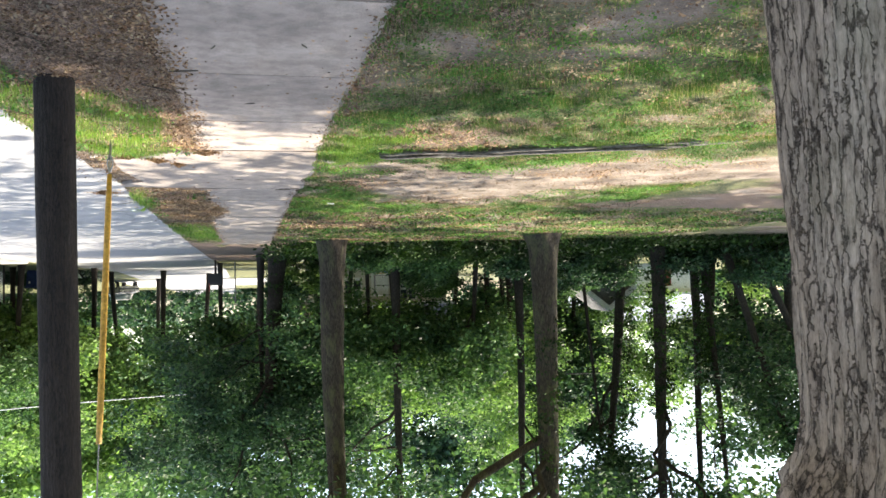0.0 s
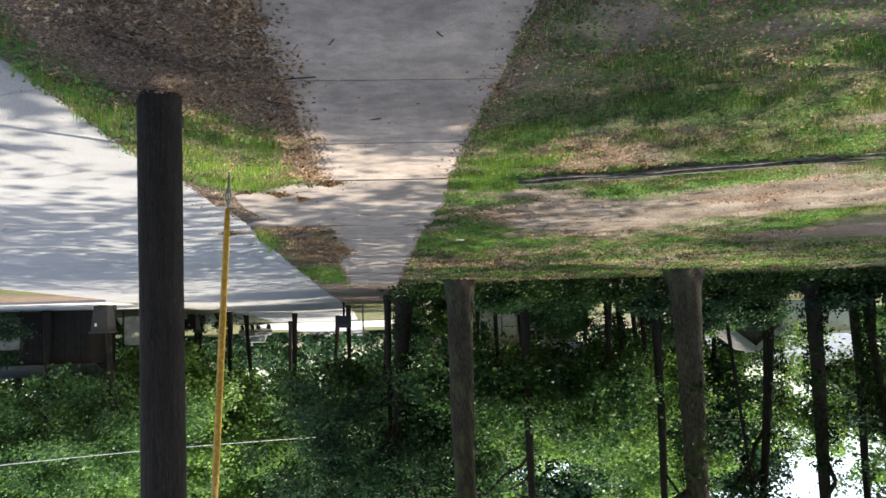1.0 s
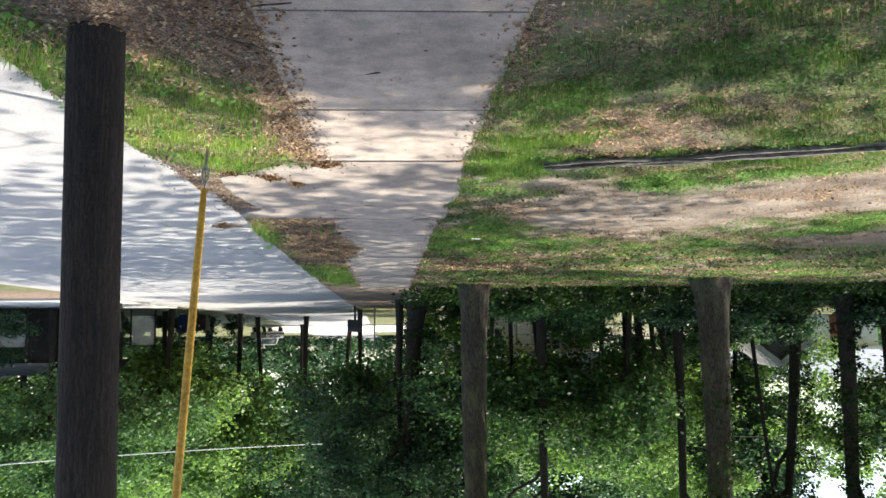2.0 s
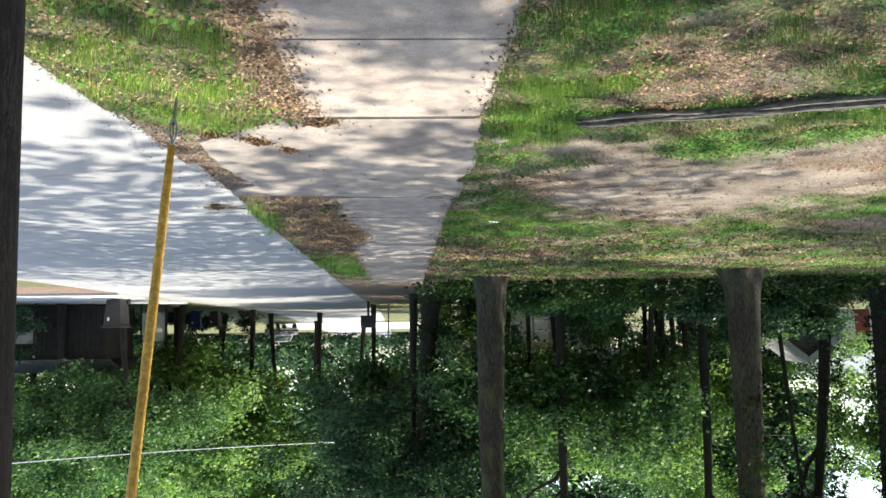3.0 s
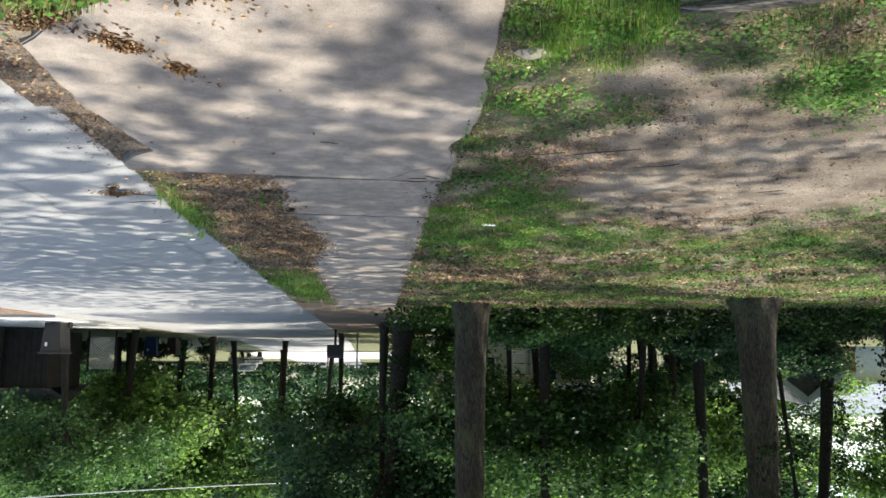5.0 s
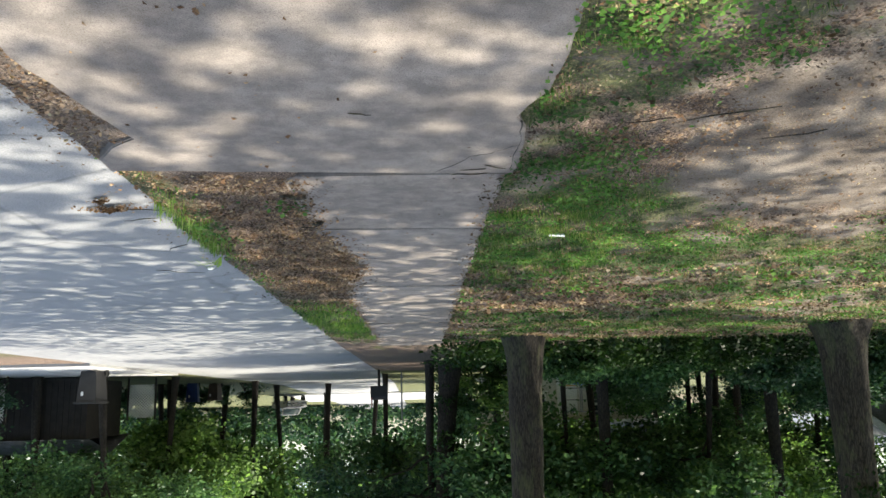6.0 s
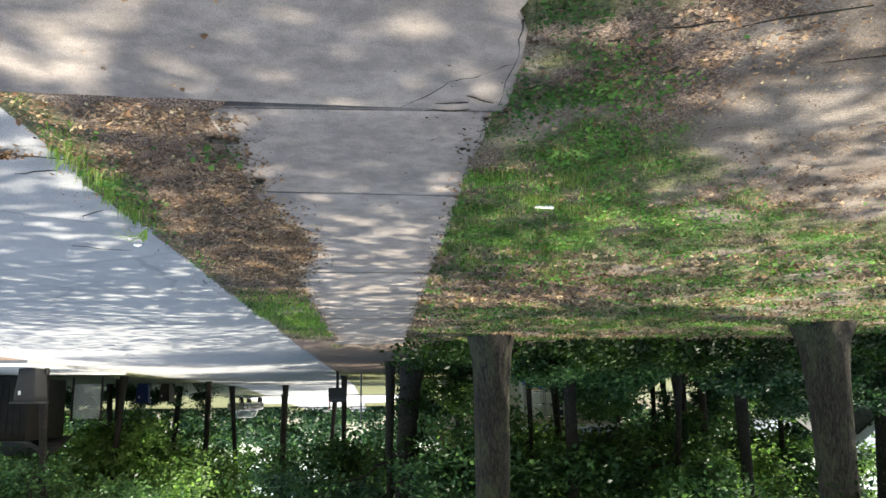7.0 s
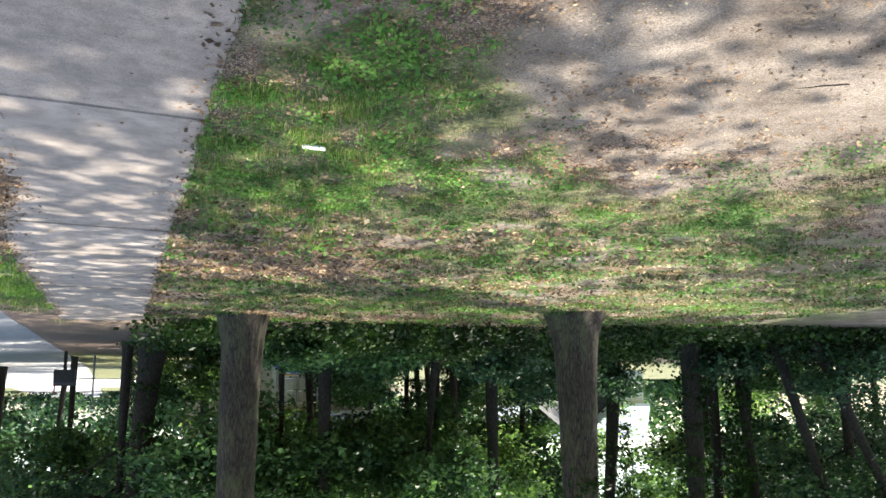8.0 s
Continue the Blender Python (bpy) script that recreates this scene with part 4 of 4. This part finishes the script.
def house(x, y, rz, w, d, eave, ridge, wall, roof, label, windows, along=True, door=None):
    """A gabled house; its front faces -y before the turn. windows: (x, z, width, height) on the front."""
    t = thing("house", label, "house", "houses behind the trees", (x, y, rise(y)), rz)
    bm = bmesh.new()
    if along:
        prof = [(-d / 2, -0.3), (d / 2, -0.3), (d / 2, eave), (0, ridge), (-d / 2, eave)]
        ends = [[bm.verts.new((s * w / 2, py, pz)) for py, pz in prof] for s in (-1, 1)]
    else:
        prof = [(-w / 2, -0.3), (w / 2, -0.3), (w / 2, eave), (0, ridge), (-w / 2, eave)]
        ends = [[bm.verts.new((px, s * d / 2, pz)) for px, pz in prof] for s in (-1, 1)]
    bm.faces.new(ends[0])
    bm.faces.new(ends[1][::-1])
    for i in range(5):
        j = (i + 1) % 5
        bm.faces.new((ends[0][i], ends[1][i], ends[1][j], ends[0][j]))
    bmesh.ops.recalc_face_normals(bm, faces=bm.faces[:])
    part("wall", bm, wall, t)
    over = 0.4
    half = (d if along else w) / 2
    slope = (ridge - eave) / half
    for s in (-1, 1):
        bm = bmesh.new()
        long = (w if along else d) / 2 + over
        pr = [(s * (half + over), eave - slope * over + 0.06), (0, ridge + 0.06)]
        if along:
            vs = [(-long, *pr[0]), (long, *pr[0]), (long, *pr[1]), (-long, *pr[1])]
        else:
            vs = [(pr[0][0], -long, pr[0][1]), (pr[0][0], long, pr[0][1]), (pr[1][0], long, pr[1][1]), (pr[1][0], -long, pr[1][1])]
        low = [bm.verts.new(p) for p in vs]
        high = [bm.verts.new((p[0], p[1], p[2] + 0.16)) for p in vs]
        bm.faces.new(low)
        bm.faces.new(high)
        for i in range(4):
            bm.faces.new((low[i], low[(i + 1) % 4], high[(i + 1) % 4], high[i]))
        bmesh.ops.recalc_face_normals(bm, faces=bm.faces[:])
        part("roof", bm, roof, t)
        # trim along the eave and the rake
        if not along:
            a, b = Vector((pr[0][0], -long - 0.03, pr[0][1] + 0.02)), Vector((0, -long - 0.03, ridge + 0.08))
            ln, ang = (b - a).length, math.degrees(math.atan2(b.z - a.z, b.x - a.x))
            bm = box(bmesh.new(), 0, 0, 0, ln, 0.05, 0.24)
            bm.transform(pose(*((a + b) / 2), 0, -ang, 0))
            part("rake_trim", bm, WHITE, t)
    if along:
        part("fascia", box(bmesh.new(), 0, -half - over - 0.03, eave - slope * over + 0.12, w + 2 * over, 0.04, 0.2), WHITE, t)
    for wx, wz, ww, wh in windows:
        win = part("window", box(bmesh.new(), wx, -d / 2 - 0.015, wz, ww, 0.05, wh), WHITE, t)
        for cx in (-1, 1):
            for cz in (-1, 1):
                part("pane", box(bmesh.new(), wx + cx * ww * 0.23, -d / 2 - 0.045, wz + cz * wh * 0.23, ww * 0.38, 0.012, wh * 0.38), GLASS, win)
        part("sill", box(bmesh.new(), wx, -d / 2 - 0.06, wz - wh / 2 - 0.04, ww + 0.2, 0.12, 0.06), WHITE, win)
    if door:
        dp = part("door", box(bmesh.new(), door[0], -d / 2 - 0.02, 1.05, 0.95, 0.06, 2.1), door[1], t)
        part("door_frame", box(bmesh.new(), door[0], -d / 2 - 0.008, 1.1, 1.15, 0.04, 2.25), WHITE, dp)
    return t


house(-8.3, 56.0, -8, 8.0, 7.0, 2.8, 4.7, CREAM, SHINGLE, "small cream house with a grey shingle roof behind the trees",
      [(-1.3, 1.75, 1.2, 1.6), (-3.2, 1.75, 0.8, 1.4), (2.4, 1.75, 1.2, 1.4)], True, (0.6, WHITE))
house(-16.5, 37.0, 12, 1.7, 3.0, 2.0, 2.7, SHINGLE, SHINGLE, "small grey gabled outbuilding with white trim among the trees", [], False)
house(-32.2, 64.0, 30, 10.0, 7.5, 2.8, 5.0, WHITE, SHINGLE_BLUE, "white house with a pale blue-grey roof and red shutters", [(0.5, 1.6, 1.2, 1.5), (3.2, 1.6, 1.2, 1.5)], True, (-2.4, RED))
house(26.5, 50.0, -28, 9.0, 7.5, 3.4, 5.6, BRICKY, SHINGLE, "orange brick house with white trim across the road", [(-1.5, 1.8, 1.3, 1.4), (2, 1.8, 1.3, 1.4)], False)
house(46.0, 130.0, -14, 16.0, 8.0, 2.9, 5.4, WHITE, SHINGLE, "far white house beyond the cross street", [(-4, 1.6, 1.4, 1.4), (0, 1.6, 1.4, 1.4), (4, 1.6, 1.4, 1.4)], True, (-2, RED))

# yard things behind the trees
play = thing("play_frame", "metal play frame in a sunlit back yard", "play frame", at=(-8.6, 50.0, 0.0), rz=5)
for px in (-1.9, -0.9, 0.1, 1.1):
    for py in (-0.4, 0.4):
        v, f = tube([(px, py, -0.1), (px, py, 2.1)], [0.03, 0.03], 8)
        mesh_part("upright", v, f, STEEL, play)
for z in (0.9, 1.5, 2.1):
    for py in (-0.4, 0.4):
        v, f = tube([(-1.9, py, z), (1.1, py, z)], [0.025, 0.025], 8)
        mesh_part("rail", v, f, STEEL, play)
part("seat_board", box(bmesh.new(), -0.4, 0, 0.75, 2.8, 0.6, 0.06, 0.01), YELLOW, play)
tarp = thing("tarpaulin", "blue tarpaulin spread over a pile in the yard", "tarpaulin", at=(-8.2, 47.6, 0.0))
bm = bmesh.new()
bmesh.ops.create_grid(bm, x_segments=22, y_segments=14, size=1.0)
for v in bm.verts:
    x, y = v.co.x, v.co.y
    v.co = Vector((x * 1.5, y * 0.9, max(0.02, 0.75 * (1 - x ** 4) * (1 - y ** 4) + 0.12 * noise.noise((x * 3, y * 3, 0)))))
part("sheet", bm, TARP, tarp, smooth=True)

# ---- ground cover ----


def place(rng, n, x0, x1, y0, y1):
    return np.stack([rng.uniform(x0, x1, n), rng.uniform(y0, y1, n)], 1)


def paved(x, y, m=0.0):
    if -0.68 + m < x < walk_edge(y) - m and -5 < y < 27.1:
        return True
    if 8.8 < y < 12.0 and -0.72 + m < x < 1.38 - m and (x < 0.7 or y - 8.8 > (x - 0.6) * 0.72 + m):
        return True
    return x > road_edge(y) + 0.05 - m


def blades(pos, ln, rng, width=0.006, fall=0.5, slim=True):
    n = len(pos)
    a = rng.uniform(0, 2 * math.pi, n)
    lean = np.abs(rng.normal(0, fall, n))
    L = ln * rng.uniform(0.5, 1.4, n)
    dx, dy = np.cos(a), np.sin(a)
    w = (width * rng.uniform(0.6, 1.4, n))[:, None]
    side = np.stack([-dy, dx, np.zeros(n)], 1) * w
    mid = pos + np.stack([dx * L * 0.25 * lean, dy * L * 0.25 * lean, L * 0.55], 1)
    tip = pos + np.stack([dx * L * lean, dy * L * lean, L * np.maximum(0.25, 1 - 0.45 * lean)], 1)
    base = pos - np.array((0, 0, 0.01))
    return np.stack([base - side, base + side, tip], 1) if slim else np.stack([base - side, base + side, mid + side * 0.7, tip, mid - side * 0.7], 1)


def sow(seed, n, rect, ln, width, gain=1.0, lush=False, fall=0.55, floor=0.25):
    rng = np.random.default_rng(seed)
    keep, size = [], []
    for x, y in place(rng, n, *rect):
        if paved(x, y, 0.03):
            continue
        t, li = cover(x, y)
        tuft = 0.5 + 1.3 * noise.noise((x * 3.4, y * 3.4, 1.0)) + 0.6 * noise.noise((x * 9.0, y * 9.0, 2.0))
        if rng.random() < (t - floor) * 1.25 * gain * max(0.1, tuft):
            keep.append((x, y, height(x, y)))
            size.append(ln * (0.55 + 0.7 * t) * (0.7 + 0.5 * max(0, tuft)))
    return blades(np.array(keep), np.array(size), rng, width, fall)


turf = np.concatenate([
    sow(1, 330000, (-5.5, -0.62, 2.6, 9.2), 0.04, 0.0032, 1.0, floor=0.3, fall=0.8),
    sow(2, 260000, (-6.5, -0.62, 9.0, 15.0), 0.032, 0.0032, 1.0, floor=0.32, fall=0.8),
    sow(3, 200000, (-13.0, -0.62, 15.0, 27.0), 0.04, 0.007, 1.0, floor=0.28, fall=0.8),
])
tagged(quads_part("grass", turf, GRASS), "thin patchy lawn grass, green and straw-coloured", "grass", kind="stuff")
verge = np.concatenate([
    sow(4, 70000, (0.4, 1.95, 3.6, 9.4), 0.055, 0.0032, 0.6, floor=0.35),
    sow(5, 40000, (0.5, 1.95, 9.4, 30.0), 0.075, 0.006, 0.8, floor=0.35),
    sow(6, 36000, (-1.5, -0.6, 7.7, 9.5), 0.045, 0.0032, 1.2, floor=0.4, fall=0.8),
    sow(7, 40000, (-1.9, -0.6, 12.2, 17.5), 0.04, 0.0036, 0.35, floor=0.45, fall=0.8),
])
tagged(quads_part("verge_grass", verge, GRASS_LUSH), "lush green grass tufts along the verge and walk", "grass", kind="stuff")


def fallen(seed, n, rect, size, gain=1.0):
    rng = np.random.default_rng(seed)
    pos = []
    for x, y in place(rng, n, *rect):
        t, li = cover(x, y)
        hard = paved(x, y)
        if x > road_edge(y) - 0.02:
            li = 0.10 * math.exp(-(x - road_edge(y)) / 0.12) + 0.004
        elif hard:
            spill = 0.05 + 0.12 * max(0, noise.noise((3, y * 1.3, 6)) + 0.35)
            li = 0.004 + 0.6 * math.exp(-abs(x + 0.68) / 0.05) + 0.8 * math.exp(-max(0.0, walk_edge(y) - x) / (0.7 * spill))
            if 8.82 < y < 12:
                li = 0.004 + 1.1 * blob(x, y, 0.92 - 0.6 * (y - 9.4), y, 0.11, 1.0) * blob(x, y, 0.95, 9.42, 0.6, 0.34) * max(0, noise.noise((x * 5, y * 5, 3)) + 0.35) + 0.25 * blob(x, y, 0.45, 8.95, 0.25, 0.2)
        else:
            li = 0.02 + li * (0.5 + max(0, noise.noise((x * 2.5, y * 2.5, 11)) * 1.2))
        if rng.random() < li * gain:
            pos.append((x, y, (0.026 if hard else height(x, y) + 0.012)))
    pos = np.array(pos)
    k = len(pos)
    a = rng.uniform(0, 2 * math.pi, k)
    L = size * rng.uniform(0.5, 1.4, k)
    d = np.stack([np.cos(a), np.sin(a), rng.normal(0, 0.25, k)], 1) * L[:, None] * 0.5
    s = np.stack([-np.sin(a), np.cos(a), rng.normal(0, 0.3, k)], 1) * (L * rng.uniform(0.2, 0.42, k))[:, None]
    up = np.zeros((k, 3))
    up[:, 2] = L * rng.uniform(0.02, 0.22, k)
    pos[:, 2] += np.abs(d[:, 2]) * 0.6
    return np.stack([pos - d, pos + s + up, pos + d, pos - s + up], 1)


tagged(quads_part("fallen_leaves", np.concatenate([
    fallen(11, 34000, (0.35, 1.9, 3.5, 12.0), 0.024), fallen(12, 40000, (0.3, 1.9, 12.0, 26.0), 0.027),
    fallen(13, 45000, (-6.0, -0.5, 2.0, 12.0), 0.03, 1.1), fallen(14, 60000, (-7.0, -0.5, 12.0, 26.0), 0.034, 1.3),
    fallen(15, 36000, (-0.7, 0.6, 2.0, 20.0), 0.02, 1.0)]), DEAD), "scattered dry brown fallen leaves", "leaves", kind="stuff")



def chaff(seed, n, rect, size, want, rise=0.012):
    """Small flat leaves close to the ground: want 0 for weeds and clover in turf, 1 for dry scraps."""
    rng = np.random.default_rng(seed)
    pos = []
    for x, y in place(rng, n, *rect):
        if paved(x, y, 0.02):
            continue
        t, li = cover(x, y)
        patch = noise.noise((x * 1.3, y * 1.3, 31.0)) + 0.6 * noise.noise((x * 4.0, y * 4.0, 33.0))
        if rng.random() < (t * max(0, 0.35 + 1.6 * patch) if want == 0 else (0.16 + 0.2 * t + 0.6 * li - 0.35 * patch)):
            pos.append((x, y, height(x, y) + rise * rng.random()))
    pos = np.array(pos)
    k = len(pos)
    a = rng.uniform(0, 2 * math.pi, k)
    L = size * rng.uniform(0.5, 1.5, k)
    d = np.stack([np.cos(a), np.sin(a), rng.normal(0, 0.35, k)], 1) * L[:, None] * 0.5
    s = np.stack([-np.sin(a), np.cos(a), rng.normal(0, 0.35, k)], 1) * (L * rng.uniform(0.15 if want else 0.3, 0.5, k))[:, None]
    pos[:, 2] += np.abs(d[:, 2]) + 0.003
    return np.stack([pos - d, pos + s, pos + d, pos - s], 1)


tagged(quads_part("weeds", np.concatenate([
    chaff(31, 170000, (-5.5, -0.62, 2.6, 9.2), 0.017, 0, 0.03), chaff(32, 190000, (-6.5, -0.62, 9.0, 15.5), 0.021, 0, 0.035),
    chaff(33, 70000, (-13.0, -0.62, 15.5, 26.0), 0.045, 0, 0.04), chaff(34, 30000, (0.5, 1.95, 5.0, 26.0), 0.03, 0, 0.05)]), WEED),
    "low clover and small broad-leaved weeds in the lawn", "weeds", kind="stuff")
tagged(quads_part("dry_scraps", np.concatenate([
    chaff(41, 90000, (-5.5, -0.62, 2.6, 9.2), 0.016, 1), chaff(42, 90000, (-6.5, -0.62, 9.0, 15.5), 0.014, 1),
    chaff(43, 60000, (-13.0, -0.62, 15.5, 26.0), 0.045, 1), chaff(44, 80000, (0.45, 1.95, 4.0, 20.0), 0.019, 1)]), SCRAP),
    "dry scraps of leaf, straw and bark on the ground", "leaf litter", kind="stuff")
prng = random.Random(9)


def twig(x, y, ln, ang, label="dry brown twig lying on the ground"):
    z = 0.03 if paved(x, y) and x < 1.6 else (0.0 if x > 1.7 else height(x, y) + 0.02)
    p = [(x + math.cos(ang) * ln * (k / 4 - 0.5) + prng.uniform(-.06, .06) * ln, y + math.sin(ang) * ln * (k / 4 - 0.5) + prng.uniform(-.06, .06) * ln, z + 0.004) for k in range(5)]
    v, f = tube(p, [0.0028, 0.004, 0.0036, 0.003, 0.0015], 6)
    tagged(mesh_part("twig", v, f, BARK, None), label, "twig", "twigs")


for x, y, ln, a in ((0.55, 6.15, 0.5, 2.4), (0.42, 5.75, 0.3, 0.3), (0.12, 10.95, 0.16, 2.8), (-0.45, 12.0, 0.3, 0.1), (-1.9, 5.9, 0.45, 0.2), (-2.9, 5.0, 0.5, 2.8),
                    (-1.75, 8.35, 0.35, 0.2), (-2.1, 11.3, 0.5, 0.4), (-1.5, 12.6, 0.3, 2.6), (-3.3, 12.1, 0.35, 0.5), (1.75, 12.9, 0.4, 2.9), (1.95, 14.3, 0.5, 0.8),
                    (0.68, 13.35, 0.2, 2.7), (1.15, 5.2, 0.5, 2.2), (-1.3, 11.1, 0.4, 0.3), (0.0, 6.6, 0.12, 0.4), (0.2, 5.2, 0.1, 1.2), (-0.3, 5.1, 0.12, 2.0)):
    twig(x, y, ln * 0.7, a)
for x, y, ln, a in ((-0.47, 11.9, 0.16, 0.1), (-0.6, 11.86, 0.14, 2.5), (-1.14, 8.28, 0.4, 3.1), (-1.62, 11.0, 0.5, 0.5), (2.3, 15.6, 0.5, 2.7), (1.9, 13.2, 0.3, 0.3)):
    twig(x, y, ln, a)


def lump(name, label, category, x, y, z, sx, sy, sz, rz, material, seed):
    """A small irregular stone, chip or clod."""
    bm = bmesh.new()
    bmesh.ops.create_icosphere(bm, subdivisions=3, radius=0.5)
    for v in bm.verts:
        k = 1 + 0.35 * noise.noise(v.co * 2.3 + Vector((seed, 0, 0))) + 0.12 * noise.noise(v.co * 7 + Vector((0, seed, 0)))
        v.co = Vector((v.co.x * sx * k, v.co.y * sy * k, v.co.z * sz * k))
    ob = part(name, bm, material, None, "", True)
    ob.matrix_world = pose(x, y, z, 0, 0, rz)
    return tagged(ob, label, category)


lump("stone", "flat grey stone sunk in the grass", "stone", -0.87, 9.36, 0.03, 0.17, 0.13, 0.04, 20, CONCRETE, 3)
lump("wood_chip", "dark chip of bark beside the walk", "wood chip", 0.60, 13.25, 0.045, 0.10, 0.04, 0.03, 25, BARK, 5)
lump("wood_chip", "dark chip of bark beside the walk", "wood chip", 0.66, 12.45, 0.045, 0.16, 0.05, 0.03, -15, BARK, 6)
lump("pebble", "small white pebble on the asphalt", "pebble", 1.95, 15.45, 0.0, 0.06, 0.05, 0.03, 0, WHITE, 8)
lump("paper_scrap", "crumpled white paper scrap on the road edge", "litter", 1.56, 9.5, -0.01, 0.08, 0.05, 0.02, 30, WHITE, 9)


def leaf_heap(x, y, z, rx, ry, n, seed, rz=0.0):
    rng = np.random.default_rng(seed)
    r, a = np.abs(rng.normal(0, 0.5, n)), rng.uniform(0, 2 * math.pi, n)
    pts = np.stack([r * np.cos(a) * rx, r * np.sin(a) * ry, 0.008 + np.maximum(0, 0.035 * (1 - r)) * rng.random(n)], 1)
    t = thing("leaf_heap", "small heap of wet brown leaves and dirt on the paving", "leaf litter", "leaf heaps", (x, y, z), rz)
    quads_part("leaves", leaves(pts, 0.006, 2, 0.022, rng, 0.3, 0.6), DEAD, t)


leaf_heap(0.93, 9.42, 0.024, 0.14, 0.07, 420, 61, -40)
leaf_heap(0.74, 9.70, 0.024, 0.10, 0.05, 260, 62, -40)
leaf_heap(1.18, 9.20, 0.02, 0.22, 0.08, 420, 63, 30)
leaf_heap(0.42, 8.86, 0.024, 0.16, 0.09, 420, 64, 10)
leaf_heap(2.02, 12.95, -0.03, 0.24, 0.07, 320, 65, 8)
leaf_heap(2.0, 12.72, -0.03, 0.10, 0.04, 120, 66, 30)

rng = np.random.default_rng(88)
weed_tuft = thing("weed_tuft", "strappy green weed hanging over the road edge", "weed", at=(1.68, 14.75, 0.0))
for k in range(11):
    a, ln = rng.uniform(-1.2, 1.4), rng.uniform(0.16, 0.34)
    side = Vector((-math.sin(a), math.cos(a), 0)) * 0.009
    mids = [Vector((math.cos(a) * ln * u, math.sin(a) * ln * u, 0.30 * ln * math.sin(math.pi * u * 0.9) + 0.01)) for u in (0, 0.3, 0.65, 1.0)]
    vs = [tuple(m + side * w * q) for m, w in zip(mids, (0.6, 1.0, 0.8, 0.1)) for q in (-1, 1)]
    mesh_part("strap_leaf", vs, [(i, i + 1, i + 3, i + 2) for i in (0, 2, 4)], GRASS_LUSH, weed_tuft)

bm = box(bmesh.new(), 0, 0, 0.012, 0.13, 0.05, 0.012, 0.004)
scrap = part("paper_scrap", bm, WHITE)
scrap.matrix_world = pose(-1.29, 13.85, 0.03, 4, 5, 15)
tagged(scrap, "small scrap of white paper in the grass", "litter")

# ---- sidewalk pieces ----
walkway = thing("sidewalk", "pale grey concrete sidewalk of cast slabs with dark joints", "sidewalk")
walkway["kind"] = "structure"


def slab_piece(pts, z):
    bm = slab(pts, -0.09, z)
    top = [e for e in bm.edges if all(v.co.z > z - 1e-4 for v in e.verts)]
    bmesh.ops.bevel(bm, geom=top, offset=0.008, segments=2, affect="EDGES")
    return bm


for joints, east, skew in ((JOINTS, 0.60, 0.015), (JOINTS_FAR, 0.86, -0.05)):
    for i, (y0, y1) in enumerate(zip(joints, joints[1:])):
        s0, s1 = (0 if y0 == 12.03 else skew), skew
        part("slab", slab_piece([(-0.69, y0 + 0.007 - s0), (east, y0 + 0.007 + s0), (east, y1 - 0.007 + s1), (-0.69, y1 - 0.007 - s1)], 0.022 + 0.004 * math.sin(i * 2.3)), CONCRETE, walkway)
apron_pts = []
for (xa, ya), (xb, yb) in zip(APRON, APRON[1:] + APRON[:1]):
    n = max(1, round(math.hypot(xb - xa, yb - ya) / 0.12))
    for k in range(n):
        u = k / n
        x, y = xa + (xb - xa) * u, ya + (yb - ya) * u
        w = 0.018 if x > 0.7 or x < -0.6 else 0.004
        apron_pts.append((x + w * noise.noise((x * 6, y * 6, 1)), y + w * noise.noise((x * 6, y * 6, 5))))
part("apron_slab", slab_piece(apron_pts, 0.024), CONCRETE, walkway, "wide flared concrete apron with a worn broken edge")
for k, run in enumerate((((-0.24, 12.0), (-0.36, 11.84), (-0.44, 11.68), (-0.55, 11.62), (-0.66, 11.5), (-0.74, 11.46)), ((-0.66, 11.1), (-0.69, 11.4), (-0.685, 11.75), (-0.70, 12.02)))):
    prng = random.Random(70 + k)
    pts = []
    for (xa, ya), (xb, yb) in zip(run, run[1:]):
        pts += [(xa + (xb - xa) * u + prng.uniform(-.006, .006), ya + (yb - ya) * u + prng.uniform(-.006, .006), 0.0225) for u in (0, 0.25, 0.5, 0.75)]
    v, f = tube(pts, [0.0036 * prng.uniform(0.5, 1.2) for _ in pts], 5)
    mesh_part("crack", v, f, RUBBER, walkway, "fine dark crack in the concrete")
